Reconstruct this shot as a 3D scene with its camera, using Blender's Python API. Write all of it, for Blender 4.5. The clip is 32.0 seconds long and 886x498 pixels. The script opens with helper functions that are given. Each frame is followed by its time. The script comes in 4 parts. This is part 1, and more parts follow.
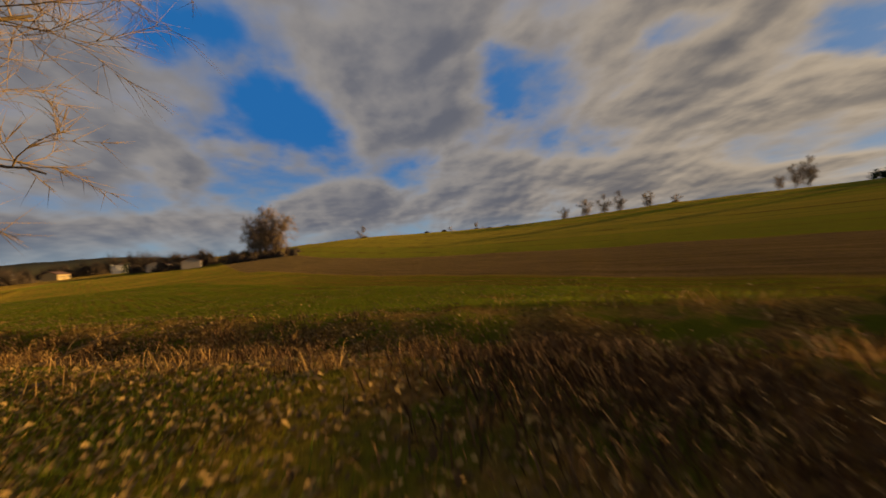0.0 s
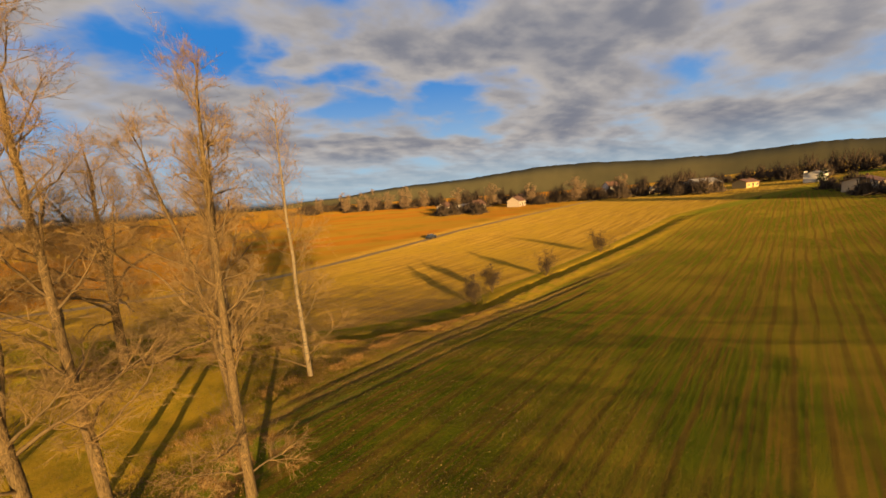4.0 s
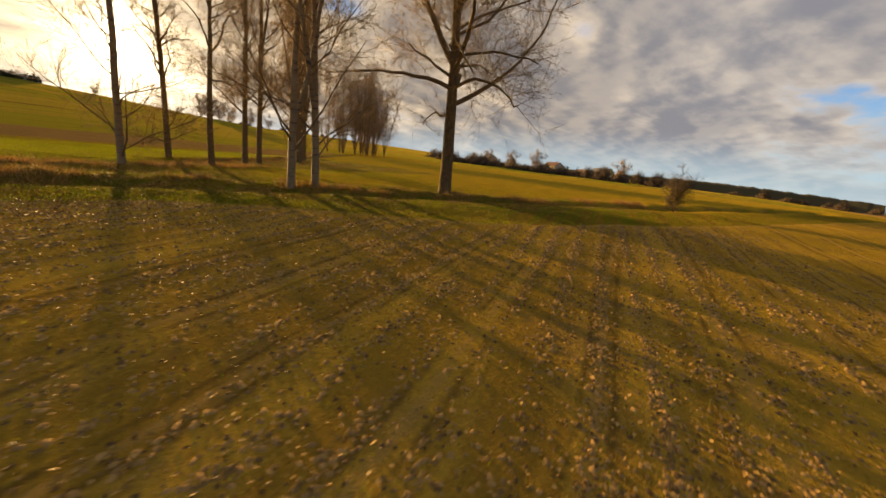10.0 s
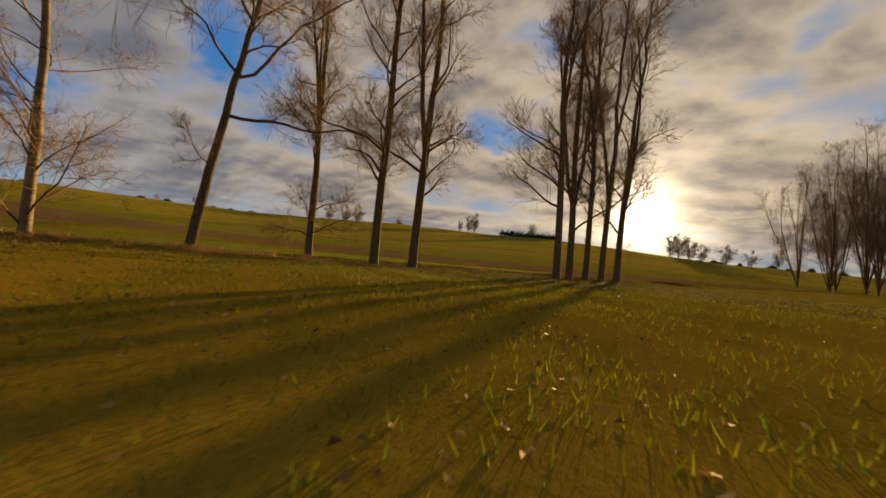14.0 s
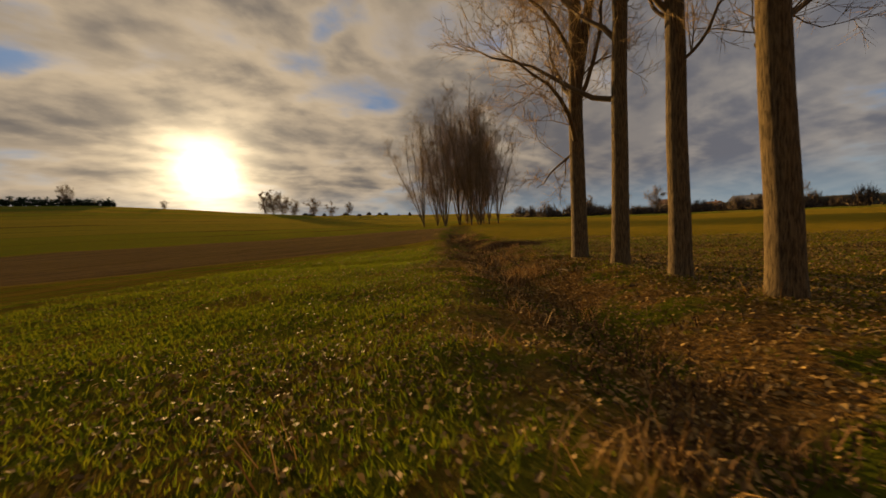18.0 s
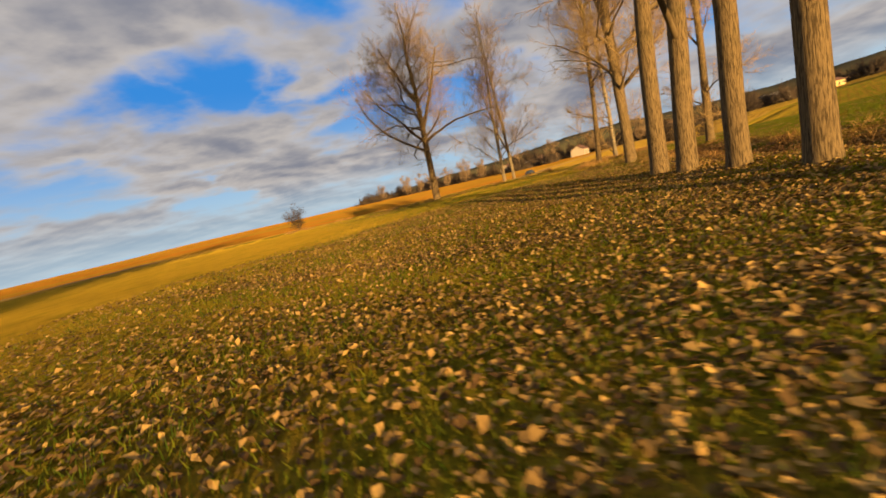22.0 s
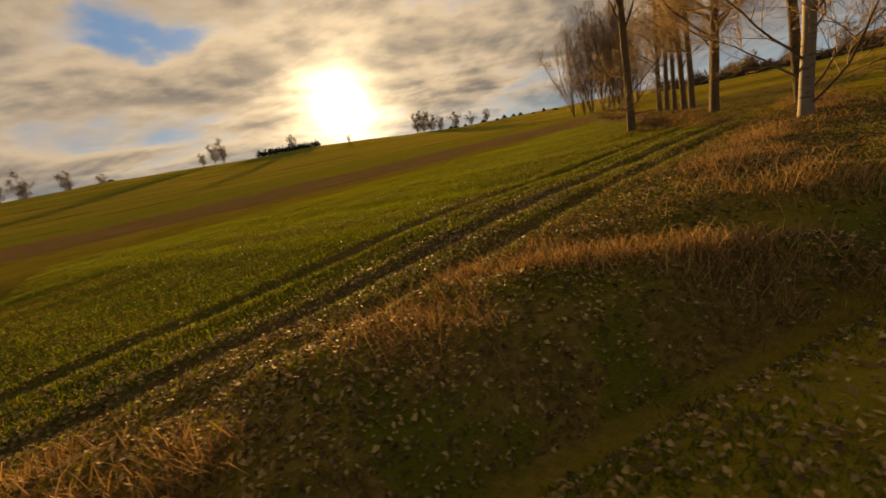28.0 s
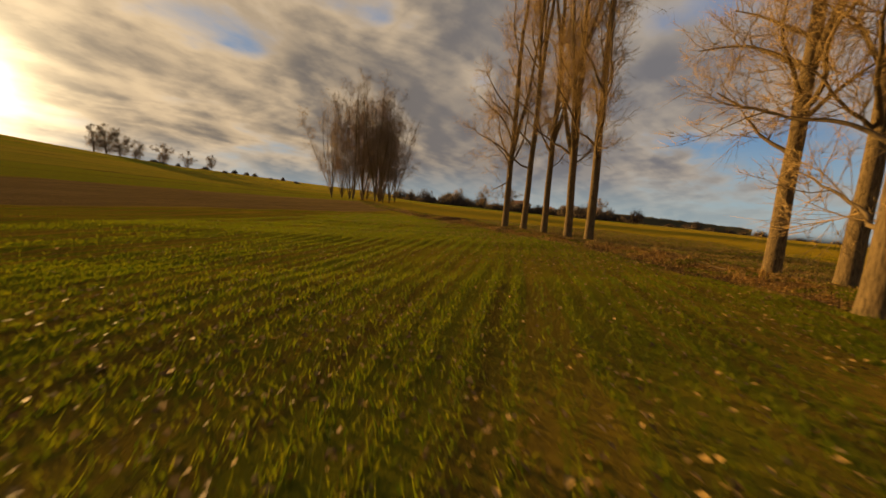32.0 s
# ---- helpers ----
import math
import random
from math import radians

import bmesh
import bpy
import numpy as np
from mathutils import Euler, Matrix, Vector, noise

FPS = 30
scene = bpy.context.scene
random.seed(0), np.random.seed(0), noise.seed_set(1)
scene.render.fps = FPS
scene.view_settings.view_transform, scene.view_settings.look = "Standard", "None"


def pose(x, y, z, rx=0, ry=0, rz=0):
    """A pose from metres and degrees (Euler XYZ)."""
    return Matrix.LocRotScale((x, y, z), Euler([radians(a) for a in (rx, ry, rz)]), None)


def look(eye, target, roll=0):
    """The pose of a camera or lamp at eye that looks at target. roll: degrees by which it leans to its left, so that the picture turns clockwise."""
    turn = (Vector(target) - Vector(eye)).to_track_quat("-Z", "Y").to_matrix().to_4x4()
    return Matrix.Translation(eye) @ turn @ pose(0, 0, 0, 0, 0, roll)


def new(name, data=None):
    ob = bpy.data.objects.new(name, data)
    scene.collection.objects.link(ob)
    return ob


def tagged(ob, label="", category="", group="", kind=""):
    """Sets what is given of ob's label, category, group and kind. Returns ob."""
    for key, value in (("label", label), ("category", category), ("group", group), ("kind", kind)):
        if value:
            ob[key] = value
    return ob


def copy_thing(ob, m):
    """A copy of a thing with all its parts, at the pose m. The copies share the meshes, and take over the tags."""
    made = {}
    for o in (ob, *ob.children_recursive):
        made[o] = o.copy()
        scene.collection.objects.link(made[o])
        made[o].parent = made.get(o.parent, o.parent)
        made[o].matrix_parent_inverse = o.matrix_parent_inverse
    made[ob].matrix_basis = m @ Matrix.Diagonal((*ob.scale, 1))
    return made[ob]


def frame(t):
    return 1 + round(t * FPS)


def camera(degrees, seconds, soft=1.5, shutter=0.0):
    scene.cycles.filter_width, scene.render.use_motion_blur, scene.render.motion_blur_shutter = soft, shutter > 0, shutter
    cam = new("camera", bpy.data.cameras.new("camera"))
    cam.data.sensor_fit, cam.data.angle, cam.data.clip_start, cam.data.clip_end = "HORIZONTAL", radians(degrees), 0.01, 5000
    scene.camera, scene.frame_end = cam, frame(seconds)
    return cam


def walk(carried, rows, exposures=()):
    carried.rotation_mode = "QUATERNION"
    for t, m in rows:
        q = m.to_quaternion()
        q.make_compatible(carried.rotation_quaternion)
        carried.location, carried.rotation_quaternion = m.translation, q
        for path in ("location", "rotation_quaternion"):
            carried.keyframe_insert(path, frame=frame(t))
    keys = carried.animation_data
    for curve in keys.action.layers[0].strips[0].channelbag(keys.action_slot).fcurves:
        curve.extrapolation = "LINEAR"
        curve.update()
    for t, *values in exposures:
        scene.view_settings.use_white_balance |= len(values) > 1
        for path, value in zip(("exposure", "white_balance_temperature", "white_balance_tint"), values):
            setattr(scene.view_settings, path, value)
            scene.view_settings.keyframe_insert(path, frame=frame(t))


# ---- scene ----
FOV = 100.1
PATH = [
    (0, pose(-22.72, -21.99, 1.33, 91.22, 4.28, -113.99)),
    (0.2, pose(-20.57, -22.99, 2.13, 92.12, 3.85, -101.41)),
    (0.5, pose(-17.50, -24.35, 3.31, 92.67, 2.58, -83.17)),
    (1, pose(-13.00, -26.38, 5.32, 92.01, 1.53, -51.58)),
    (1.5, pose(-8.92, -26.01, 7.13, 89.73, 2.78, -31.79)),
    (2, pose(-5.33, -25.40, 10.10, 88.06, 4.25, -20.70)),
    (2.5, pose(-2.27, -25.54, 12.73, 87.24, 5.67, -20.31)),
    (3, pose(0.80, -24.70, 15.41, 83.74, 4.23, -25.82)),
    (3.5, pose(3.44, -23.37, 15.61, 81.84, 3.53, -29.43)),
    (5.5, pose(18.68, -11.11, 9.76, 78.84, 7.38, 6.07)),
    (6, pose(22.59, -6.56, 8.16, 79.26, 5.48, 21.73)),
    (6.5, pose(27.96, -1.36, 7.58, 79.31, 2.71, 39.37)),
    (7, pose(31.05, 5.50, 6.89, 78.21, 1.57, 56.00)),
    (7.5, pose(32.17, 13.43, 6.08, 77.81, -0.65, 71.65)),
    (8, pose(30.12, 20.96, 5.52, 75.37, -2.51, 84.08)),
    (8.5, pose(27.69, 27.30, 5.09, 73.88, -3.74, 95.87)),
    (9, pose(23.61, 33.23, 4.47, 73.43, -5.05, 109.01)),
    (9.5, pose(18.36, 36.70, 3.60, 74.26, -5.75, 120.69)),
    (10, pose(11.57, 39.89, 2.22, 76.56, -5.55, 134.75)),
    (10.5, pose(6.89, 39.70, 2.07, 77.93, -5.97, 143.18)),
    (11, pose(1.33, 37.81, 1.48, 80.96, -4.82, 153.79)),
    (11.5, pose(-3.02, 35.02, 1.19, 84.76, -5.19, 163.21)),
    (12, pose(-6.70, 31.87, 1.03, 88.05, -5.29, 172.95)),
    (12.5, pose(-9.37, 28.63, 0.51, 90.09, -2.49, 182.67)),
    (13, pose(-11.60, 25.50, 0.53, 90.82, -4.59, 192.54)),
    (13.5, pose(-12.95, 21.96, 0.84, 90.46, -5.38, 200.96)),
    (15.5, pose(-10.58, 7.70, 0.46, 94.98, -2.89, 198.71)),
    (16, pose(-8.57, 3.97, 1.78, 95.16, -0.74, 188.33)),
    (16.5, pose(-6.76, 0.69, 2.05, 93.63, 0.30, 176.56)),
    (17, pose(-4.99, -2.24, 1.53, 91.25, 2.62, 163.83)),
    (17.5, pose(-3.62, -5.79, 1.12, 88.28, 1.83, 152.20)),
    (18, pose(-3.31, -9.43, 1.58, 86.22, 3.38, 141.98)),
    (18.5, pose(-3.43, -12.23, 1.08, 84.53, 1.92, 132.14)),
    (19, pose(-3.95, -15.81, 1.07, 83.66, 5.51, 116.54)),
    (19.5, pose(-5.66, -18.87, 1.47, 82.50, 5.55, 100.60)),
    (20, pose(-8.39, -21.48, 2.00, 80.53, 5.87, 80.22)),
    (20.5, pose(-11.85, -23.69, 2.43, 78.04, 6.70, 55.11)),
    (21, pose(-17.43, -23.40, 1.64, 80.38, 7.20, 20.23)),
    (21.5, pose(-20.47, -21.29, 1.30, 79.76, 9.10, -3.14)),
    (22, pose(-22.78, -18.40, 1.22, 80.54, 13.29, -22.99)),
    (22.5, pose(-24.23, -15.03, 0.87, 80.86, 14.01, -37.08)),
    (23, pose(-23.38, -10.70, 0.78, 81.19, 15.34, -46.52)),
    (23.5, pose(-21.38, -6.38, 1.25, 80.82, 15.29, -52.78)),
    (24, pose(-16.93, -2.16, 1.69, 80.32, 12.40, -56.87)),
    (24.5, pose(-12.81, 2.23, 2.02, 79.16, 8.37, -63.65)),
    (26.5, pose(11.70, 17.59, 1.24, 84.91, 8.68, -135.92)),
    (27, pose(16.97, 19.54, 0.97, 83.86, 11.95, -162.53)),
    (27.5, pose(21.75, 19.84, 1.48, 79.74, 14.65, -183.63)),
    (28, pose(25.17, 19.16, 1.99, 74.44, 12.75, -199.29)),
    (28.5, pose(27.03, 17.70, 2.75, 70.80, 9.38, -209.28)),
    (29, pose(27.29, 15.19, 2.85, 70.99, 5.31, -216.99)),
    (29.5, pose(26.18, 12.71, 2.49, 74.48, 3.71, -221.57)),
    (30, pose(25.41, 9.25, 2.13, 78.46, 2.68, -226.60)),
    (30.5, pose(24.07, 6.32, 1.30, 81.47, 0.91, -228.92)),
    (31, pose(21.65, 2.99, 1.12, 82.73, -0.50, -230.56)),
    (31.5, pose(18.01, -0.71, 1.14, 83.06, -2.89, -233.09)),
    (32, pose(14.36, -4.86, 1.53, 83.23, -4.40, -238.27)),
]
EXPOSURES = [(0, 0.68, 6400, 10), (1, 1.3, 6250, 10), (2, 1.6, 6550, 10), (3.5, 1.4, 6500, 10), (5.5, 1.35, 6800, 10), (7.5, 1.55, 7350, 10), (9, 1.8, 7350, 10), (11, 1.5, 7100, 10),
             (12, 1.15, 6450, 10), (13, 1.0, 6500, 10), (17, 0.9, 6800, 10), (18, 0.7, 6900, 10), (19, 0.65, 6900, 10), (20, 0.9, 6600, 10), (21, 1.5, 7300, 10), (22, 1.55, 6500, 10), (24.5, 1.5, 6500, 10),
             (26.5, 1.35, 7200, 10), (27, 1.35, 7300, 10), (28, 1.15, 7600, 10), (29, 1.3, 7900, 10), (30, 1.2, 7900, 10), (32, 1.05, 7700, 10)]
cam = camera(FOV, 32.0, soft=1.6, shutter=0.14)
walk(cam, PATH, EXPOSURES)

# ---- world and sun ----
SUN_YAW, SUN_EL = 173.7, 8.5                      # degrees, yaw to the left from +y
SUN_DIR = Vector((-math.sin(radians(SUN_YAW)) * math.cos(radians(SUN_EL)), math.cos(radians(SUN_YAW)) * math.cos(radians(SUN_EL)), math.sin(radians(SUN_EL))))

# gaps in the cloud: yaw, elevation and half-width in degrees
GAPS = [(5, 22, 6), (17, 17, 7), (26, 10, 6), (36, 20, 5), (44, 9, 6), (62, 7, 6), (72, 8, 8), (80, 6, 6), (89, 9, 3), (8, 7, 3), (117, 19, 4), (124, 17, 4), (129, 21, 4), (136, 26, 5), (158, 28, 3),
        (161, 23, 4), (174, 25, 5), (190, 33, 5), (193, 19, 3), (210, 25, 5), (238, 25, 4), (267, 21, 6), (272, 13, 6), (275, 29, 6), (327, 31, 7), (329, 11, 5), (345, 10, 5), (346, 17, 5), (349, 30, 8), (355, 15, 4)]


class Nodes:
    """A short way to write node trees."""

    def __init__(self, tree):
        self.tree = tree
        tree.nodes.clear()

    def add(self, kind):
        return self.tree.nodes.new(kind)

    def link(self, a, b):
        self.tree.links.new(a, b)

    def put(self, socket, value):
        if isinstance(value, bpy.types.NodeSocket):
            self.tree.links.new(value, socket)
        elif value is not None:
            socket.default_value = value

    def math(self, op, a, b=None, c=None, clamp=False):
        n = self.add("ShaderNodeMath")
        n.operation, n.use_clamp = op, clamp
        for s, v in zip(n.inputs, (a, b, c)):
            self.put(s, v)
        return n.outputs[0]

    def vmath(self, op, a, b=None, scale=None):
        n = self.add("ShaderNodeVectorMath")
        n.operation = op
        self.put(n.inputs[0], a)
        if b is not None:
            self.put(n.inputs[1], b)
        if scale is not None:
            self.put(n.inputs["Scale"], scale)
        return n.outputs["Value"] if op in ("DOT_PRODUCT", "LENGTH") else n.outputs[0]

    def noise(self, vec, scale, detail=4.0, rough=0.55, distort=0.0):
        n = self.add("ShaderNodeTexNoise")
        self.put(n.inputs["Vector"], vec)
        for k, v in (("Scale", scale), ("Detail", detail), ("Roughness", rough), ("Distortion", distort)):
            self.put(n.inputs[k], v)
        return n.outputs["Fac"]

    def ramp(self, fac, lo, hi, a=0.0, b=1.0):
        n = self.add("ShaderNodeMapRange")
        n.interpolation_type = "SMOOTHSTEP"
        self.put(n.inputs["Value"], fac)
        for k, v in (("From Min", lo), ("From Max", hi), ("To Min", a), ("To Max", b)):
            self.put(n.inputs[k], v)
        return n.outputs["Result"]

    def mix(self, fac, a, b, blend="MIX"):
        n = self.add("ShaderNodeMix")
        n.data_type, n.blend_type = "RGBA", blend
        self.put(n.inputs["Factor"], fac)
        self.put(n.inputs["A"], (*a, 1) if isinstance(a, tuple) else a)
        self.put(n.inputs["B"], (*b, 1) if isinstance(b, tuple) else b)
        return n.outputs["Result"]


def make_world():
    world = bpy.data.worlds.new("sky")
    world.use_nodes = True
    n = Nodes(world.node_tree)
    sky = n.add("ShaderNodeTexSky")
    sky.sky_type, sky.sun_disc = "NISHITA", False
    sky.sun_elevation, sky.sun_rotation = radians(SUN_EL), math.atan2(SUN_DIR.x, SUN_DIR.y)
    sky.air_density, sky.dust_density, sky.ozone_density = 1.0, 0.6, 2.0
    d = n.add("ShaderNodeTexCoord").outputs["Generated"]
    sep = n.add("ShaderNodeSeparateXYZ")
    n.link(d, sep.inputs[0])
    up = n.math("MAXIMUM", sep.outputs[2], 0.0)
    flat = n.add("ShaderNodeCombineXYZ")
    inv = n.math("DIVIDE", 1.0, n.math("ADD", up, 0.24))
    n.link(n.math("MULTIPLY", sep.outputs[0], inv), flat.inputs[0])
    n.link(n.math("MULTIPLY", sep.outputs[1], inv), flat.inputs[1])
    p = flat.outputs[0]
    # streets of broken cloud, drawn out along one heading
    def layer(shift):
        mp = n.add("ShaderNodeMapping")
        n.link(p, mp.inputs["Vector"])
        mp.inputs["Rotation"].default_value = (0, 0, radians(25))
        mp.inputs["Scale"].default_value = (1.0, 1.25, 1.0)
        mp.inputs["Location"].default_value = (3.1 + shift[0], 1.7 + shift[1], 0.0)
        return n.math("ADD", n.math("MULTIPLY", n.noise(mp.outputs[0], 1.5, 7.0, 0.50, 0.15), 0.93), n.math("MULTIPLY", n.noise(mp.outputs[0], 7.0, 4.0, 0.5, 0.1), 0.07))
    # the clear gaps between the banks of cloud, with ragged edges
    wisp = n.add("ShaderNodeTexNoise")
    n.link(p, wisp.inputs["Vector"])
    wisp.inputs["Scale"].default_value, wisp.inputs["Detail"].default_value = 2.6, 6.0
    torn = n.vmath("ADD", d, n.vmath("SCALE", n.vmath("SUBTRACT", wisp.outputs["Color"], (0.5, 0.5, 0.5)), scale=0.34))
    gap = 0.0
    for yaw, el, wide in GAPS:
        c = (-math.sin(radians(yaw)) * math.cos(radians(el)), math.cos(radians(yaw)) * math.cos(radians(el)), math.sin(radians(el)))
        off = n.vmath("LENGTH", n.vmath("MULTIPLY", n.vmath("SUBTRACT", torn, c), (1.0, 1.0, 1.5)))
        gap = n.math("MAXIMUM", gap, n.ramp(off, radians(wide) * 0.15, radians(wide) * 2.0, 1.0, 0.0))
    drop = n.math("SUBTRACT", n.math("MULTIPLY", gap, 0.160), 0.045)
    # a heavier bank of cloud low to the south-west
    bank = (-math.sin(radians(116)), math.cos(radians(116)), math.sin(radians(15)))
    heavy = n.ramp(n.vmath("LENGTH", n.vmath("SUBTRACT", torn, bank)), 0.10, 0.65, 0.15, 0.0)
    drop = n.math("SUBTRACT", drop, heavy)
    dens = n.math("SUBTRACT", layer((0, 0)), drop)
    ahead = n.math("SUBTRACT", layer((0.06, -0.045)), drop)
    thick = n.ramp(dens, 0.44, 0.70)
    puff = n.ramp(n.math("SUBTRACT", dens, ahead), -0.07, 0.07)
    sunward = n.vmath("DOT_PRODUCT", d, tuple(SUN_DIR))
    near = n.ramp(sunward, 0.25, 1.0)
    cover = n.ramp(n.math("ADD", dens, n.math("MULTIPLY", near, 0.03)), 0.340, 0.545)
    toward = n.math("MAXIMUM", sunward, 0.0)
    lit = n.mix(near, (0.56, 0.51, 0.47), (0.84, 0.67, 0.48))
    grey = n.mix(near, (0.215, 0.225, 0.275), (0.215, 0.20, 0.20))
    shade = n.math("ADD", n.math("MULTIPLY", thick, 0.62), n.math("MULTIPLY", puff, 0.36), clamp=True)
    cloud = n.mix(shade, lit, grey)
    blue = n.mix(n.ramp(up, 0.0, 0.32), (0.42, 0.60, 0.74), (0.030, 0.245, 0.70))
    blue = n.mix(0.92, n.mix(1.0, sky.outputs[0], (0.10, 0.10, 0.10), "MULTIPLY"), blue)
    blue = n.mix(n.math("MULTIPLY", near, 0.55), blue, (0.30, 0.44, 0.62))
    hazy = n.ramp(up, 0.0, 0.12, 0.30, 1.0)
    col = n.mix(n.math("MULTIPLY", cover, hazy), blue, cloud)
    # the low sun's glare in thin cloud
    clear = n.math("SUBTRACT", 1.0, n.math("MULTIPLY", shade, 0.55))
    veil = n.math("MULTIPLY", n.math("POWER", toward, 26.0), n.math("MULTIPLY", clear, 0.52))
    core = n.math("MULTIPLY", n.math("POWER", toward, 190.0), n.math("ADD", clear, 0.35))
    disc = n.math("POWER", toward, 1400.0)
    for amount, tint in ((veil, (1.0, 0.76, 0.46)), (core, (2.0, 1.6, 1.0)), (disc, (7.0, 6.0, 4.4))):
        col = n.mix(amount, col, n.mix(1.0, col, tint, "ADD"))
    low = n.ramp(sep.outputs[2], -0.02, 0.0)
    col = n.mix(low, (0.06, 0.055, 0.03), col)
    bg = n.add("ShaderNodeBackground")
    n.link(col, bg.inputs["Color"])
    bg.inputs["Strength"].default_value = 0.36
    n.link(bg.outputs[0], n.add("ShaderNodeOutputWorld").inputs[0])
    scene.world = world


make_world()
lamp = bpy.data.lights.new("sun", "SUN")
lamp.energy, lamp.angle, lamp.color = 5.0, radians(0.6), (1.0, 0.62, 0.24)
new("sun", lamp).matrix_world = look(SUN_DIR * 100, (0, 0, 0))

# ---- materials ----
def material(name):
    m = bpy.data.materials.new(name)
    m.use_nodes = True
    n = Nodes(m.node_tree)
    b = n.add("ShaderNodeBsdfPrincipled")
    n.link(b.outputs[0], n.add("ShaderNodeOutputMaterial").inputs[0])
    return m, n, b


def bump(n, b, height, strength, distance):
    k = n.add("ShaderNodeBump")
    n.put(k.inputs["Height"], height)
    k.inputs["Strength"].default_value, k.inputs["Distance"].default_value = strength, distance
    n.link(k.outputs[0], b.inputs["Normal"])


def coords(n, scale=(1, 1, 1), turn=0.0):
    """Object coordinates, turned first and then scaled."""
    mp = n.add("ShaderNodeMapping")
    mp.vector_type = "TEXTURE"
    n.link(n.add("ShaderNodeTexCoord").outputs["Object"], mp.inputs["Vector"])
    mp.inputs["Scale"].default_value = [1 / s for s in scale]
    mp.inputs["Rotation"].default_value = (0, 0, radians(-turn))
    return mp.outputs[0]


def ground_material():
    m, n, b = material("field_ground")
    p = coords(n)
    first, second = n.add("ShaderNodeVertexColor"), n.add("ShaderNodeVertexColor")
    first.layer_name, second.layer_name = "zone", "zone2"
    zone = first.outputs["Color"]
    z = n.add("ShaderNodeSeparateColor")
    n.link(zone, z.inputs[0])
    crop, soil, dry = z.outputs[0], z.outputs[1], z.outputs[2]
    zone2 = second.outputs["Color"]
    z2 = n.add("ShaderNodeSeparateColor")
    n.link(zone2, z2.inputs[0])
    gold, strip, rust = z2.outputs[0], z2.outputs[1], z2.outputs[2]
    third = n.add("ShaderNodeVertexColor")
    third.layer_name = "litter"
    litter = third.outputs["Color"]
    broad, mid, fine = n.noise(p, 0.06, 3.0), n.noise(p, 0.7, 5.0, 0.6), n.noise(p, 9.0, 5.0, 0.65)
    grain = n.noise(p, 30.0, 4.0, 0.7)
    patch = n.math("ADD", n.math("MULTIPLY", fine, 0.55), n.math("MULTIPLY", mid, 0.45))
    # meadow: worn winter grass with bare earth and litter
    meadow = n.mix(n.ramp(mid, 0.36, 0.66), (0.135, 0.145, 0.009), (0.28, 0.196, 0.018))
    meadow = n.mix(n.ramp(broad, 0.40, 0.64, 0.0, 0.6), meadow, (0.28, 0.185, 0.019))
    meadow = n.mix(n.ramp(patch, 0.53, 0.68), meadow, (0.150, 0.090, 0.024))
    meadow = n.mix(n.ramp(grain, 0.58, 0.72, 0.0, 0.6), meadow, (0.34, 0.22, 0.07))
    meadow = n.mix(n.math("MULTIPLY", n.math("SUBTRACT", 1.0, litter), n.ramp(mid, 0.30, 0.60, 0.55, 0.92)), meadow, (0.370, 0.240, 0.023))
    mould = n.mix(n.ramp(grain, 0.38, 0.66), (0.048, 0.030, 0.012), (0.225, 0.140, 0.046))
    meadow = n.mix(n.math("MULTIPLY", litter, n.ramp(patch, 0.46, 0.62, 0.0, 0.75)), meadow, mould)
    # drilled crop: green lines and brown streaks that run with the drill
    streak = n.noise(coords(n, (0.045, 1.5, 1), -20.5), 1.0, 5.0, 0.62)
    thin = n.noise(coords(n, (0.07, 3.6, 1), -20.5), 1.0, 4.0, 0.6)
    lines = n.math("ADD", n.math("MULTIPLY", streak, 0.42), n.math("ADD", n.math("MULTIPLY", thin, 0.43), n.math("MULTIPLY", fine, 0.15)))
    green = n.mix(n.ramp(lines, 0.488, 0.535), (0.044, 0.074, 0.005), (0.122, 0.072, 0.014))
    green = n.mix(n.ramp(broad, 0.46, 0.62, 0.0, 0.5), green, (0.200, 0.140, 0.016))
    green = n.mix(n.ramp(n.math("ADD", n.math("MULTIPLY", grain, 0.5), n.math("MULTIPLY", thin, 0.5)), 0.55, 0.66, 0.0, 0.7), green, (0.075, 0.048, 0.016))
    drillway = n.add("ShaderNodeTexWave")
    drillway.wave_type, drillway.bands_direction = "BANDS", "Y"
    n.link(coords(n, (1, 1, 1), -20.5), drillway.inputs["Vector"])
    for k, v in (("Scale", 0.21), ("Distortion", 1.6), ("Detail", 3.0), ("Detail Scale", 0.5)):
        drillway.inputs[k].default_value = v
    wheel = n.math("MULTIPLY", n.ramp(drillway.outputs["Fac"], 0.72, 1.0), n.ramp(streak, 0.36, 0.54, 0.35, 0.95))
    green = n.mix(wheel, green, (0.078, 0.046, 0.012))
    col = n.mix(crop, meadow, green)
    # golden north field of sparse seedlings on tilled soil
    drill = n.noise(coords(n, (0.03, 1.1, 1), -22.0), 1.0, 4.0, 0.6)
    pale = n.mix(n.ramp(n.math("ADD", n.math("MULTIPLY", drill, 0.65), n.math("MULTIPLY", fine, 0.35)), 0.42, 0.58), (0.270, 0.163, 0.025), (0.430, 0.270, 0.038))
    pale = n.mix(n.ramp(broad, 0.42, 0.62, 0.0, 0.7), pale, (0.350, 0.228, 0.025))
    pale = n.mix(n.ramp(grain, 0.54, 0.70, 0.0, 0.40), pale, (0.10, 0.056, 0.016))
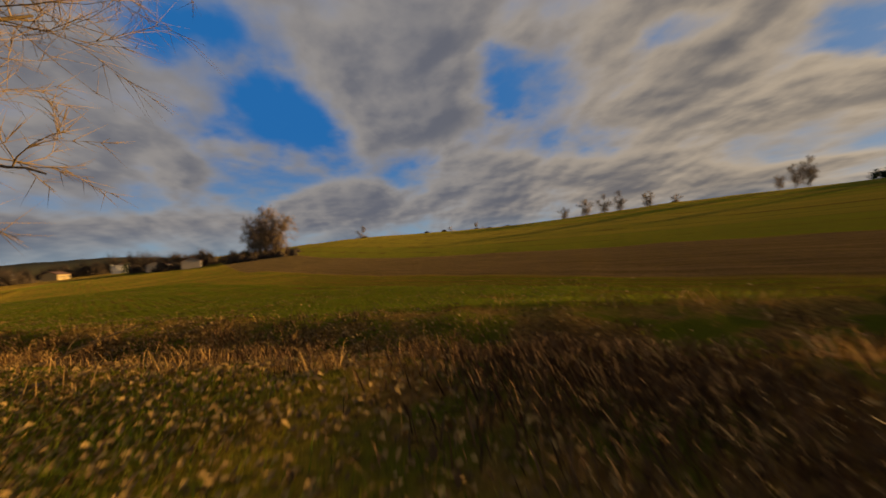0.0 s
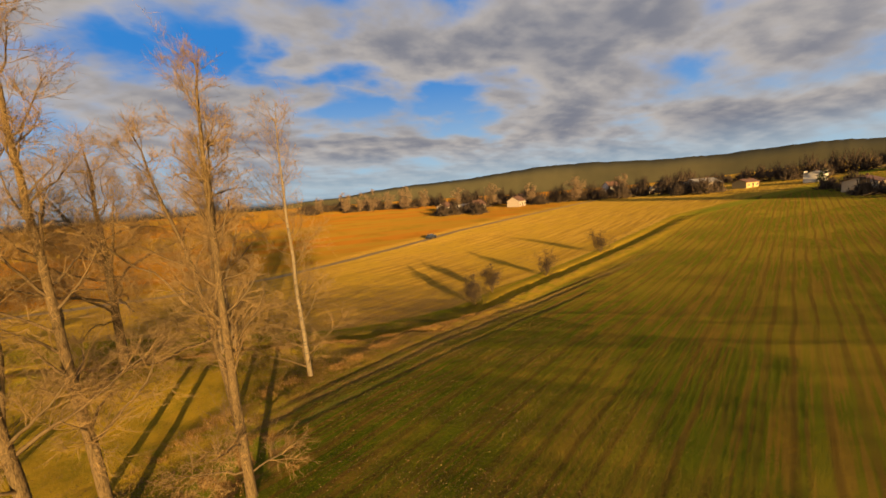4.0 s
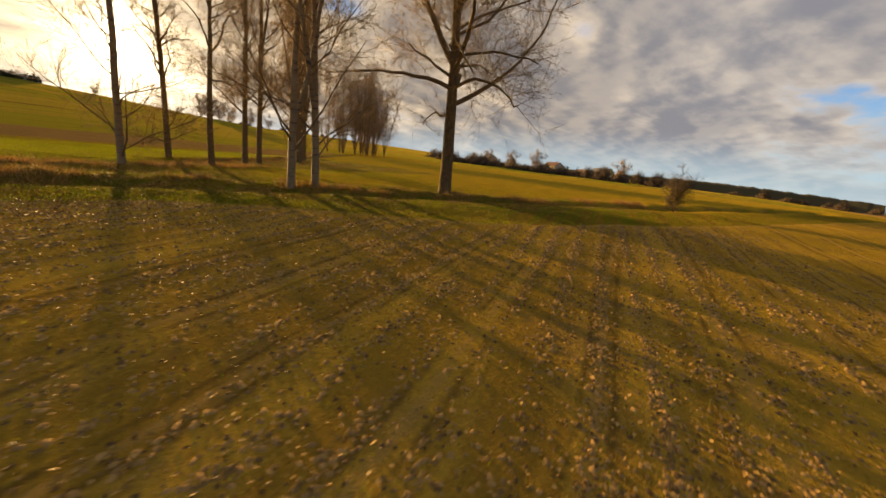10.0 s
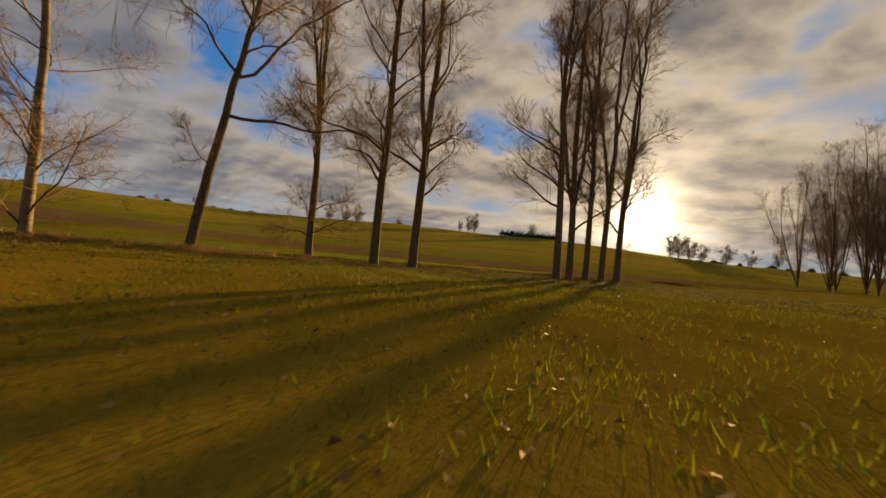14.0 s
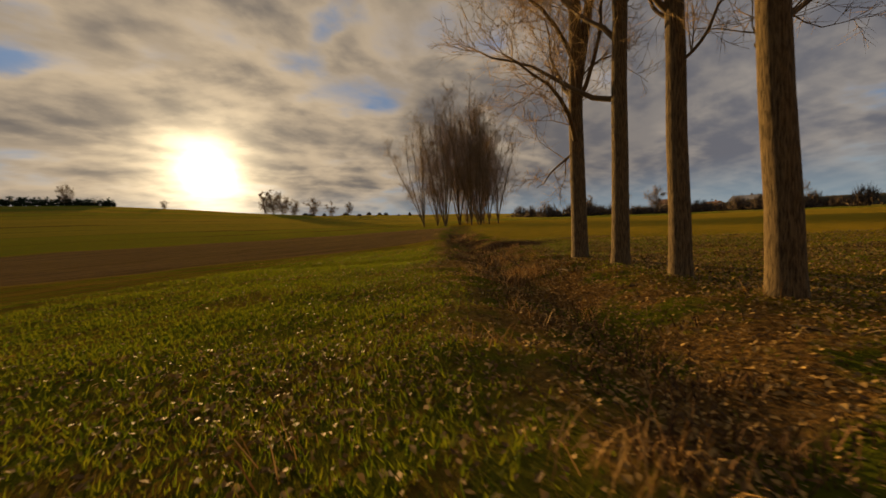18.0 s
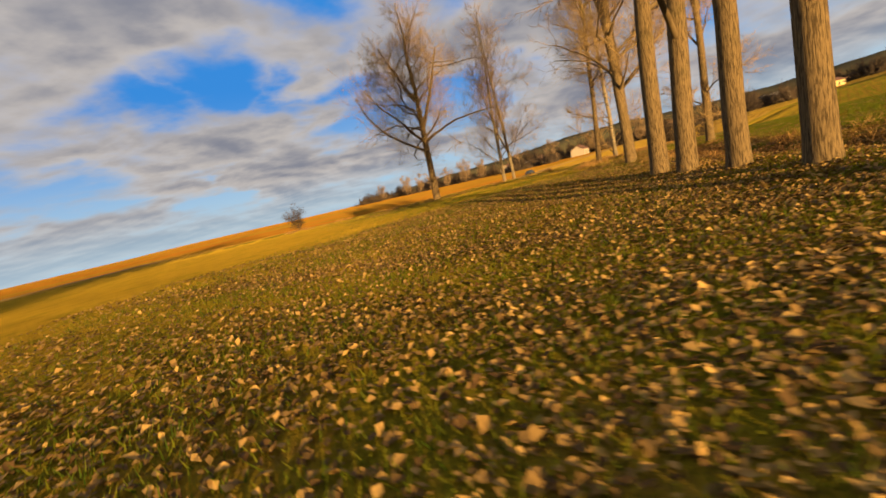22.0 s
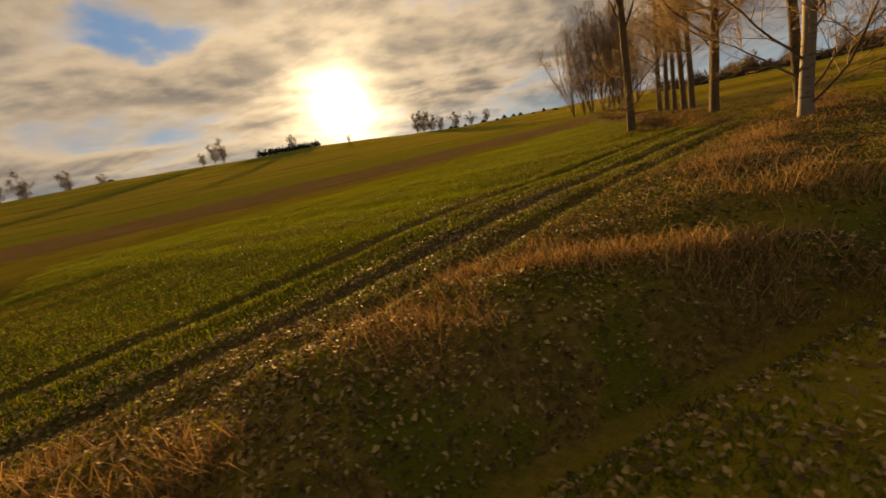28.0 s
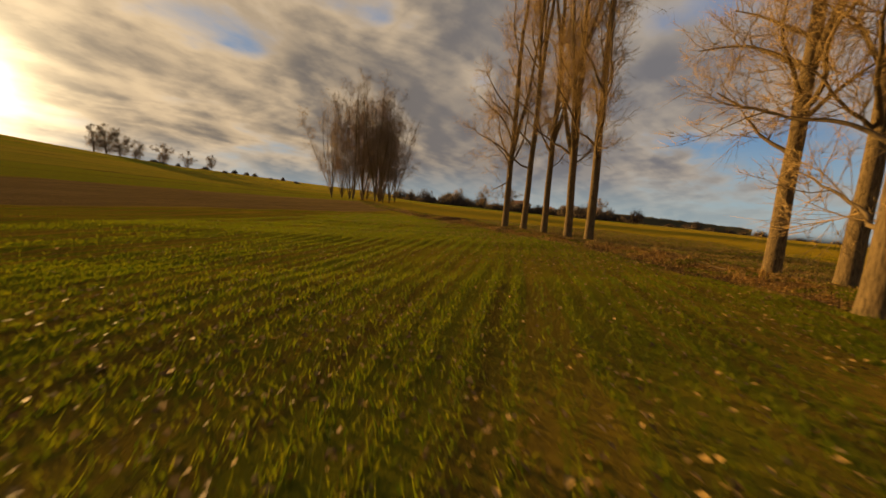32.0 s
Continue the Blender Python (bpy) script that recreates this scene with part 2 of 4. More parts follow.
    pale = n.mix(n.ramp(mid, 0.50, 0.68, 0.0, 0.45), pale, (0.190, 0.130, 0.050))
    ns = n.add("ShaderNodeSeparateXYZ")
    n.link(coords(n, (1, 1, 1), -19.0), ns.inputs[0])
    way = n.math("ADD", n.math("MULTIPLY", ns.outputs[1], 0.46), n.math("MULTIPLY", n.noise(coords(n, (0.05, 0.3, 1), -19.0), 1.0, 2.0), 0.5))
    edge = n.math("ABSOLUTE", n.math("SUBTRACT", n.math("FRACT", way), 0.5))
    pale = n.mix(n.math("MULTIPLY", n.ramp(edge, 0.44, 0.49), n.ramp(mid, 0.36, 0.56, 0.15, 0.8)), pale, (0.36, 0.225, 0.060))
    pale = n.mix(n.math("MULTIPLY", n.ramp(n.math("ABSOLUTE", n.math("SUBTRACT", edge, 0.38)), 0.0, 0.05, 1.0, 0.0), n.ramp(mid, 0.40, 0.58, 0.1, 0.6)), pale, (0.085, 0.050, 0.018))
    col = n.mix(gold, col, pale)
    lip = n.math("POWER", n.math("MULTIPLY", n.math("MULTIPLY", gold, n.math("SUBTRACT", 1.0, gold)), 4.0), 3.0)
    col = n.mix(n.math("MULTIPLY", lip, n.ramp(fine, 0.35, 0.6, 0.3, 0.9)), col, (0.36, 0.225, 0.060))
    # ploughed earth and far rust-coloured stubble
    furrow = n.noise(coords(n, (0.06, 1.7, 1), -14.0), 1.0, 4.0, 0.6)
    clods = n.mix(n.ramp(n.math("ADD", n.math("MULTIPLY", fine, 0.6), n.math("MULTIPLY", furrow, 0.4)), 0.38, 0.64), (0.070, 0.042, 0.021), (0.205, 0.122, 0.060))
    col = n.mix(soil, col, clods)
    far = n.mix(n.ramp(n.noise(coords(n, (0.008, 0.07, 1), 10.0), 1.0, 4.0), 0.4, 0.6), (0.27, 0.115, 0.014), (0.235, 0.140, 0.018))
    far = n.mix(n.ramp(broad, 0.5, 0.7, 0.0, 0.5), far, (0.12, 0.10, 0.012))
    col = n.mix(rust, col, far)
    # hill in long strips with thin dark balks
    hs = n.add("ShaderNodeSeparateXYZ")
    n.link(coords(n, (1, 1, 1), -14.0), hs.inputs[0])
    bent = n.math("ADD", hs.outputs[1], n.math("MULTIPLY", n.noise(coords(n, (0.006, 0.02, 1), -14.0), 1.0, 2.0), 26.0))
    band = n.math("MULTIPLY", bent, 0.048)
    line = n.math("ABSOLUTE", n.math("SUBTRACT", n.math("FRACT", band), 0.5))
    which = n.add("ShaderNodeTexWhiteNoise")
    which.noise_dimensions = "1D"
    n.link(n.math("FLOOR", band), which.inputs["W"])
    hill = n.mix(n.ramp(which.outputs["Value"], 0.25, 0.75), (0.085, 0.120, 0.010), (0.165, 0.135, 0.019))
    hill = n.mix(n.ramp(n.noise(coords(n, (0.02, 0.5, 1), -14.0), 1.0, 4.0), 0.45, 0.62, 0.0, 0.6), hill, (0.085, 0.085, 0.014))
    hill = n.mix(n.math("MULTIPLY", n.ramp(line, 0.44, 0.475), n.ramp(mid, 0.32, 0.52, 0.45, 0.95)), hill, (0.040, 0.028, 0.012))
    col = n.mix(strip, col, hill)
    # dry bank
    straw = n.mix(n.ramp(patch, 0.36, 0.64), (0.105, 0.060, 0.021), (0.38, 0.215, 0.055))
    straw = n.mix(n.ramp(mid, 0.45, 0.57), straw, (0.105, 0.118, 0.010))
    straw = n.mix(n.ramp(grain, 0.50, 0.70, 0.0, 0.6), straw, (0.060, 0.034, 0.014))
    col = n.mix(n.math("MULTIPLY", dry, n.ramp(n.math("ADD", mid, n.math("MULTIPLY", dry, 0.45)), 0.50, 0.80)), col, straw)
    n.link(col, b.inputs["Base Color"])
    b.inputs["Roughness"].default_value = 1.0
    b.inputs["Diffuse Roughness"].default_value = 0.6
    n.link(n.math("MULTIPLY", n.math("MAXIMUM", n.math("MAXIMUM", crop, n.math("MULTIPLY", soil, 0.5)), n.math("MULTIPLY", strip, 0.7)), 0.25), b.inputs["Sheen Weight"])
    b.inputs["Sheen Roughness"].default_value = 0.45
    b.inputs["Sheen Tint"].default_value = (0.62, 0.46, 0.06, 1)
    b.inputs["Specular IOR Level"].default_value = 0.0
    h = n.math("ADD", n.math("MULTIPLY", fine, 0.55), n.math("MULTIPLY", grain, 0.30))
    h = n.math("ADD", h, n.math("MULTIPLY", n.math("MULTIPLY", lines, crop), 0.35))
    h = n.math("ADD", h, n.math("MULTIPLY", n.math("MULTIPLY", drill, gold), 0.35))
    bump(n, b, h, 1.0, 0.22)
    return m


def bark_material(name, dark, light, scale=1.0, bumps=0.03):
    m, n, b = material(name)
    v = coords(n, (17 * scale, 17 * scale, 1.9 * scale))
    f = n.noise(v, 1.6, 6.0, 0.62, 0.4)
    broad = n.noise(coords(n), 0.8, 4.0)
    col = n.mix(n.ramp(f, 0.34, 0.64), dark, light)
    col = n.mix(n.ramp(broad, 0.52, 0.75, 0.0, 0.45), col, (0.062, 0.058, 0.018))
    n.link(col, b.inputs["Base Color"])
    b.inputs["Specular IOR Level"].default_value = 0.1
    b.inputs["Roughness"].default_value = 0.9
    bump(n, b, f, 1.0, bumps)
    return m


def birch_material():
    m, n, b = material("birch_bark")
    v = coords(n, (1.2, 1.2, 9.0))
    marks = n.ramp(n.noise(v, 1.4, 5.0, 0.6), 0.56, 0.62)
    col = n.mix(n.noise(coords(n), 1.3, 4.0), (0.085, 0.064, 0.034), (0.245, 0.188, 0.102))
    col = n.mix(marks, col, (0.035, 0.03, 0.026))
    n.link(col, b.inputs["Base Color"])
    b.inputs["Roughness"].default_value = 0.75
    bump(n, b, marks, 0.5, 0.02)
    return m


def plain(name, a, c, rough=0.85, scale=3.0, island=False, through_light=0.0, skew=1.0):
    """Two colours over a noise, or by piece."""
    m, n, b = material(name)
    f = n.noise(coords(n), scale, 4.0)
    if island:
        f = n.add("ShaderNodeNewGeometry").outputs["Random Per Island"]
        if skew != 1.0:
            f = n.math("POWER", f, skew)
    n.link(n.mix(f, a, c), b.inputs["Base Color"])
    b.inputs["Roughness"].default_value = rough
    b.inputs["Specular IOR Level"].default_value = 0.5 if rough < 0.5 else 0.12
    if through_light:
        t = n.add("ShaderNodeBsdfTranslucent")
        n.link(n.mix(f, a, c), t.inputs["Color"])
        mx = n.add("ShaderNodeMixShader")
        mx.inputs[0].default_value = through_light
        n.link(b.outputs[0], mx.inputs[1])
        n.link(t.outputs[0], mx.inputs[2])
        n.link(mx.outputs[0], [k for k in n.tree.nodes if k.type == "OUTPUT_MATERIAL"][0].inputs[0])
    return m


MAT = {
    "ground": ground_material(),
    "poplar": bark_material("poplar_bark", (0.048, 0.033, 0.016), (0.170, 0.120, 0.057), 1.35),
    "oakish": bark_material("old_bark", (0.036, 0.025, 0.013), (0.150, 0.106, 0.052), 1.2),
    "birch": birch_material(),
    "branch": plain("branch_bark", (0.060, 0.042, 0.021), (0.160, 0.113, 0.056), 0.85, 2.0),
    "twig": plain("twig_bark", (0.14, 0.094, 0.042), (0.33, 0.22, 0.088), 0.8, 1.0, True),
    "far_twig": plain("far_twig", (0.15, 0.106, 0.062), (0.30, 0.21, 0.120), 0.9, 1.0, True),
    "far_wood": plain("far_wood", (0.028, 0.030, 0.020), (0.085, 0.076, 0.040), 1.0, 0.012),
    "thicket": plain("thicket_twig", (0.036, 0.027, 0.019), (0.090, 0.064, 0.040), 0.95, 1.0, True),
    "clod": plain("soil_clod", (0.080, 0.050, 0.020), (0.30, 0.185, 0.065), 1.0, 1.0, True),
    "evergreen": plain("evergreen", (0.010, 0.018, 0.008), (0.028, 0.040, 0.016), 0.8, 1.0, True),
    "straw": plain("straw", (0.11, 0.055, 0.018), (0.52, 0.31, 0.09), 0.75, 1.0, True, 0.18),
    "weed": plain("dead_weed", (0.030, 0.018, 0.009), (0.15, 0.080, 0.030), 0.85, 1.0, True),
    "blade": plain("grass_blade", (0.052, 0.094, 0.005), (0.18, 0.178, 0.011), 0.7, 1.0, True, 0.55),
    "leaf": plain("fallen_leaf", (0.075, 0.042, 0.014), (0.47, 0.295, 0.088), 0.65, 1.0, True, 0.15, 1.6),
    "wall": plain("render_wall", (0.30, 0.25, 0.19), (0.40, 0.34, 0.26), 0.85, 0.4),
    "white_wall": plain("white_wall", (0.46, 0.44, 0.39), (0.56, 0.53, 0.47), 0.8, 0.4),
    "yellow_wall": plain("yellow_wall", (0.44, 0.31, 0.12), (0.50, 0.37, 0.16), 0.85, 0.4),
    "roof": plain("roof_tiles", (0.10, 0.055, 0.04), (0.16, 0.09, 0.06), 0.8, 1.2),
    "grey_roof": plain("sheet_roof", (0.16, 0.16, 0.16), (0.26, 0.25, 0.24), 0.6, 1.0),
    "pane": plain("window_glass", (0.03, 0.035, 0.04), (0.05, 0.055, 0.06), 0.15, 1.0),
    "paint": plain("car_paint", (0.02, 0.03, 0.05), (0.03, 0.04, 0.07), 0.3, 1.0),
    "tyre": plain("tyre_rubber", (0.02, 0.02, 0.02), (0.03, 0.03, 0.03), 0.8, 1.0),
    "road": plain("gravel_road", (0.17, 0.115, 0.05), (0.25, 0.18, 0.085), 0.9, 2.0),
}
rng = np.random.default_rng(7)

# ---- the lie of the land ----
SKY = [(0, 0.4), (8, 0.5), (16, 0.5), (24, 0.4), (32, 0.4), (40, 0.1), (48, -0.1), (56, -0.2), (64, -0.7), (72, -1.1), (80, -1.0), (88, -0.6), (96, -0.4), (104, -0.1), (112, 0.1), (120, 0.5), (128, 0.8), (136, 1.4), (144, 1.7), (152, 2.1), (160, 2.4), (168, 3.1), (176, 3.8), (184, 4.4), (192, 4.5), (200, 4.7), (208, 4.9), (216, 4.6), (224, 4.3), (232, 4.1), (240, 4.1), (248, 4.2), (256, 4.0), (264, 3.4), (272, 2.7), (280, 2.0), (288, 1.3), (296, 0.8), (304, 0.4), (312, 0.2), (320, 0.1), (328, 0.1), (336, 0.2), (344, 0.3), (352, 0.4), (360, 0.4)]
DITCH_A = [(-60, -76), (-34, -46), (-19, -26.8), (-14.7, -20.9), (-8.4, -11.8), (-4.2, -6.6), (0.6, -2.8), (4.6, 2.0)]
DITCH_M = [(-70, 42), (-40, 34.5), (-24, 31), (-12.5, 27.4), (-6, 24.6), (4.4, 21.0), (8, 19.6), (12.5, 17.9), (16, 16.9), (20, 16.5), (24, 16.5), (28, 17.0), (34, 19.6), (40, 22.6), (57, 29), (87, 39), (130, 52)]
STRIP_B = [(-1, 5.2), (3.3, 7.6), (8.7, 10.4), (14, 12.0), (20, 13.9), (25, 14.9), (30, 16.0), (40, 20.4), (57, 27), (87, 36), (130, 50)]
SIDE_CUT = [(13.8, 16.6), (17.2, 16.0), (20.5, 14.6), (22.4, 13.7)]
# wheel tracks: a narrow one, a broad bare one and a faint one
RUTS = [[(-30, -0.4), (-16, 2.3), (-11, 3.4), (0, 4.8), (10.5, 8.5), (17, 10.8), (20.5, 11.9), (24.6, 13.3), (32, 15.6), (47, 20), (81, 29.5)],
        [(-30, -2.0), (-16, 0.7), (-11.6, 1.8), (-0.6, 3.0), (9, 6.6), (15, 8.6), (22, 10.9), (30, 13.5), (46, 18.5), (80, 28)],
        [(5, 3.4), (12, 5.4), (17.4, 7.1), (22.3, 8.4), (31, 11.2), (47, 16)]]
BROWN_LO = [(-200, -66), (-60, -44), (-30, -37), (-4, -32.5), (12, -29.7), (36, -25.7), (75, -16), (190, 4)]
ROAD = [(-300, 60), (-120, 57), (-42, 60), (-10, 61.5), (8, 66), (33, 80), (71, 99), (129, 117), (220, 150), (330, 215)]


def away(x, y, line):
    """Distance from a line of points, for arrays."""
    best = np.full(np.shape(x), 1e9)
    for (ax, ay), (bx, by) in zip(line, line[1:]):
        dx, dy = bx - ax, by - ay
        t = np.clip(((x - ax) * dx + (y - ay) * dy) / (dx * dx + dy * dy), 0, 1)
        best = np.minimum(best, np.hypot(x - ax - t * dx, y - ay - t * dy))
    return best


def above(x, y, line):
    """How far a place lies to the north of a line that runs west to east."""
    return y - np.interp(x, [p[0] for p in line], [p[1] for p in line])


def ease(v, a, b):
    t = np.clip((v - a) / (b - a), 0, 1)
    return t * t * (3 - 2 * t)


def ripple(x, y, s, k):
    return np.sin(x * s + 1.7 * k) * np.cos(y * s * 1.13 + 2.3 * k) + 0.5 * np.sin((x + y) * s * 1.9 + k)


def height(x, y):
    x, y = np.asarray(x, float), np.asarray(y, float)
    r, az = np.hypot(x, y) + 1e-6, np.degrees(np.arctan2(-x, y)) % 360
    el = np.interp(az, [s[0] for s in SKY], [s[1] for s in SKY])
    south = ease(az, 135, 165) * (1 - ease(az, 258, 285))
    ring = 450 - 140 * south
    top = ring * np.tan(np.radians(el)) + 0.9
    t = np.clip((r - 25) / (ring - 25), 0, 1)
    z = top * t ** 1.5 * (1 + 0.25 * t * (1 - t))
    z = z - np.clip(r - ring, 0, None) * 0.06
    d = 0.6 * x + 0.8 * y - 20
    z = z - 3.2 * (1 - np.exp(-np.clip(d, 0, None) / 45)) * (1 - ease(r, 60, 180))
    nearby = 1 - ease(r, 60, 110)
    z = z + nearby * (0.05 * ripple(x, y, 0.23, 1) + 0.025 * ripple(x, y, 0.9, 2))
    a, mm, sb = away(x, y, DITCH_A), away(x, y, DITCH_M), away(x, y, STRIP_B)
    z = z - 0.28 * np.exp(-(a / 1.0) ** 2) + 0.10 * np.exp(-((a - 2.4) / 1.1) ** 2)
    bank = 1 - ease(above(x, y, DITCH_M), -0.4, 0.4)
    z = z - 0.95 * np.exp(-(mm / 0.58) ** 2) + bank * 0.14 * np.exp(-((mm - 1.7) / 0.9) ** 2)
    z = z - 0.40 * np.exp(-(away(x, y, SIDE_CUT) / 0.38) ** 2)
    z = z + 0.18 * np.exp(-(sb / 1.6) ** 2)
    z = z + 0.10 * ripple(x, y, 2.1, 8) * ((0.25 + 0.75 * bank) * np.exp(-((mm - 1.9) / 1.0) ** 2) + 0.6 * np.exp(-((a - 1.8) / 0.9) ** 2))
    z = z - 0.22 * np.exp(-(((x + 12.5) / 5) ** 2 + ((y - 22) / 6) ** 2))
    for rut in RUTS:
        k = away(x, y, rut)
        z = z - nearby * (0.25 + 0.75 * ease(x, 2, 9)) * (0.10 * np.exp(-(k / 0.28) ** 2) - 0.035 * np.exp(-((k - 0.5) / 0.22) ** 2))
    return z


def zones(x, y):
    r = np.hypot(x, y)
    az = np.degrees(np.arctan2(-x, y)) % 360
    a, mm, sb = away(x, y, DITCH_A), away(x, y, DITCH_M), away(x, y, STRIP_B)
    wob = 0.35 * ripple(x, y, 0.6, 3)
    dry = np.maximum.reduce([1 - ease(a + wob, 1.6, 3.2), 0.8 * (1 - ease(mm + wob, 0.7, 1.8)) * (1 - 0.9 * ease(above(x, y, DITCH_M), -0.2, 0.4)), 0.65 * (1 - ease(sb + wob, 0.6, 1.9)), 1 - ease(np.hypot(x + 20.2, y + 25.0) + wob, 2.0, 3.2)])
    north = ease(above(x, y, DITCH_M), 1.0, 3.5)
    # which side of ditch A: positive to the south-east
    line = DITCH_A + STRIP_B[2:]
    east = -above(x, y, [(-400, -420)] + line)
    east = ease(east, 1.0, 3.0)
    south = np.clip(east, 0, 1) * (1 - north)
    low = above(x, y, BROWN_LO)
    soil = south * (1 - ease(low, -0.6, 0.6)) * ease(low, -29, -27.5)
    worn = np.maximum(0.6 * np.exp(-(away(x, y, RUTS[0]) / 0.36) ** 2), 0.9 * np.exp(-(away(x, y, RUTS[1]) / (0.3 + 0.4 * ease(x, 2, 9))) ** 2))
    worn = np.maximum(worn, 0.55 * np.exp(-(away(x, y, RUTS[2]) / 0.45) ** 2))
    worn = worn * np.clip(0.75 + 0.35 * ripple(x, y, 1.3, 6), 0.2, 1) * (0.35 + 0.65 * ease(x, 1, 7)) * (1 - ease(r, 60, 100))
    strip = south * (1 - ease(low, -29, -27.5)) + (1 - south) * (1 - north) * ease(r, 130, 150)
    crop = south * (1 - soil) * ease(low, -0.6, 0.6)
    beyond = above(x, y, ROAD)
    gold = north * ease(above(x, y, DITCH_M) + 0.3 * ripple(x, y, 0.15, 5) - 3.5 * (1 - ease(x, -4, 8)), 4.0, 4.8)
    rust = north * ease(beyond, 4, 9) * (1 - ease(r, 500, 560))
    green = north - gold
    return np.stack([np.clip(np.maximum(crop, green * 0.85), 0, 1), np.maximum(soil, worn), np.clip(dry, 0, 1), gold, np.clip(strip, 0, 1), rust], -1)


FEET = [(-15.3, -17.0), (-14.0, -14.9), (-13.0, -12.9), (-11.7, -10.9), (-10.8, -9.4), (-3.2, -1.6), (-1.5, -0.1), (4.4, -1.6), (3.3, 7.4), (8.7, 10.4), (-6.6, 22.6), (2.2, 20.3)]


def open_side(x, y):
    """The bare golden meadow to the north of the track, away from the ditch."""
    return ease(above(x, y, RUTS[1]) + 0.3 * ripple(x, y, 0.5, 2), 0.1, 1.2) * (1 - ease(x, 0, 8)) * ease(away(x, y, DITCH_M), 2.0, 7.0)


def litter(x, y):
    """How thick the fallen leaves lie, by the nearest trunk."""
    near = np.minimum.reduce([np.hypot(x - a, y - b) for a, b in FEET])
    return np.exp(-(near / 11.5) ** 2) * (1 - open_side(x, y))


def spaced(lo, hi, step, reach, growth):
    mid = list(np.arange(lo, hi + step / 2, step))
    left, right, d = [lo], [hi], step
    while right[-1] - hi < reach:
        d *= growth
        right.append(right[-1] + d)
        left.append(left[-1] - d)
    return np.array(left[:0:-1] + mid + right[1:])


def make_ground():
    xs, ys = spaced(-44, 46, 0.36, 2600, 1.085), spaced(-42, 52, 0.36, 2600, 1.085)
    gx, gy = np.meshgrid(xs, ys)
    x, y = gx.ravel(), gy.ravel()
    mesh = bpy.data.meshes.new("ground")
    nx, ny = len(xs), len(ys)
    i = np.arange(nx * ny).reshape(ny, nx)
    quads = np.stack([i[:-1, :-1], i[:-1, 1:], i[1:, 1:], i[1:, :-1]], -1).reshape(-1, 4)
    mesh.vertices.add(nx * ny)
    mesh.vertices.foreach_set("co", np.stack([x, y, height(x, y)], -1).ravel())
    mesh.loops.add(quads.size)
    mesh.loops.foreach_set("vertex_index", quads.ravel())
    mesh.polygons.add(len(quads))
    mesh.polygons.foreach_set("loop_start", np.arange(0, quads.size, 4))
    mesh.polygons.foreach_set("use_smooth", np.ones(len(quads), bool))
    mesh.update(calc_edges=True)
    z = zones(x, y)
    for name, part_of in (("zone", z[:, :3]), ("zone2", z[:, 3:])):
        layer = mesh.color_attributes.new(name, "FLOAT_COLOR", "POINT")
        layer.data.foreach_set("color", np.concatenate([part_of, np.ones((len(x), 1))], 1).ravel())
    layer = mesh.color_attributes.new("litter", "FLOAT_COLOR", "POINT")
    layer.data.foreach_set("color", np.repeat(litter(x, y), 4))
    mesh.materials.append(MAT["ground"])
    tagged(new("ground", mesh), "rolling winter farmland of meadow, drilled crop and ploughed earth", "ground", kind="structure")


make_ground()


def mesh_of(name, verts, faces, mat, smooth=False):
    """A mesh from arrays of vertices and faces of one size."""
    mesh = bpy.data.meshes.new(name)
    v, f = np.asarray(verts, float), np.asarray(faces, int)
    mesh.vertices.add(len(v))
    mesh.vertices.foreach_set("co", v.ravel())
    k = f.shape[1]
    mesh.loops.add(f.size)
    mesh.loops.foreach_set("vertex_index", f.ravel())
    mesh.polygons.add(len(f))
    mesh.polygons.foreach_set("loop_start", np.arange(0, f.size, k))
    if smooth:
        mesh.polygons.foreach_set("use_smooth", np.ones(len(f), bool))
    mesh.update(calc_edges=True)
    mesh.materials.append(mat)
    return mesh


def part(name, mesh, parent=None, label=""):
    ob = new(name, mesh)
    ob.parent = parent
    return tagged(ob, label)


# ---- bare trees ----
def tubes(name, lines, sides, mat):
    """Tapered tubes along lines of (points, radii), all in one mesh."""
    vs, fs, base = [], [], 0
    ang = np.arange(sides) * 2 * np.pi / sides
    for pts, rad in lines:
        pts, rad = np.asarray(pts), np.asarray(rad)
        d = np.gradient(pts, axis=0)
        d /= np.linalg.norm(d, axis=1)[:, None] + 1e-9
        side = np.cross(d, (0.31, 0.77, 0.12))
        side /= np.linalg.norm(side, axis=1)[:, None] + 1e-9
        other = np.cross(d, side)
        ring = pts[:, None] + rad[:, None, None] * (side[:, None] * np.cos(ang)[None, :, None] + other[:, None] * np.sin(ang)[None, :, None])
        k = len(pts)
        vs.append(ring.reshape(-1, 3))
        i = base + np.arange(k * sides).reshape(k, sides)
        j = np.roll(i, -1, 1)
        fs.append(np.stack([i[:-1], j[:-1], j[1:], i[1:]], -1).reshape(-1, 4))
        base += k * sides
    return mesh_of(name, np.concatenate(vs), np.concatenate(fs), mat, True)


def along(line, t):
    """The place, way and radius at a share t of a line."""
    pts, rad = line
    k = t * (len(pts) - 1)
    i = min(int(k), len(pts) - 2)
    f = k - i
    d = pts[i + 1] - pts[i]
    return pts[i] + d * f, d / (np.linalg.norm(d) + 1e-9), rad[i] * (1 - f) + rad[i + 1] * f


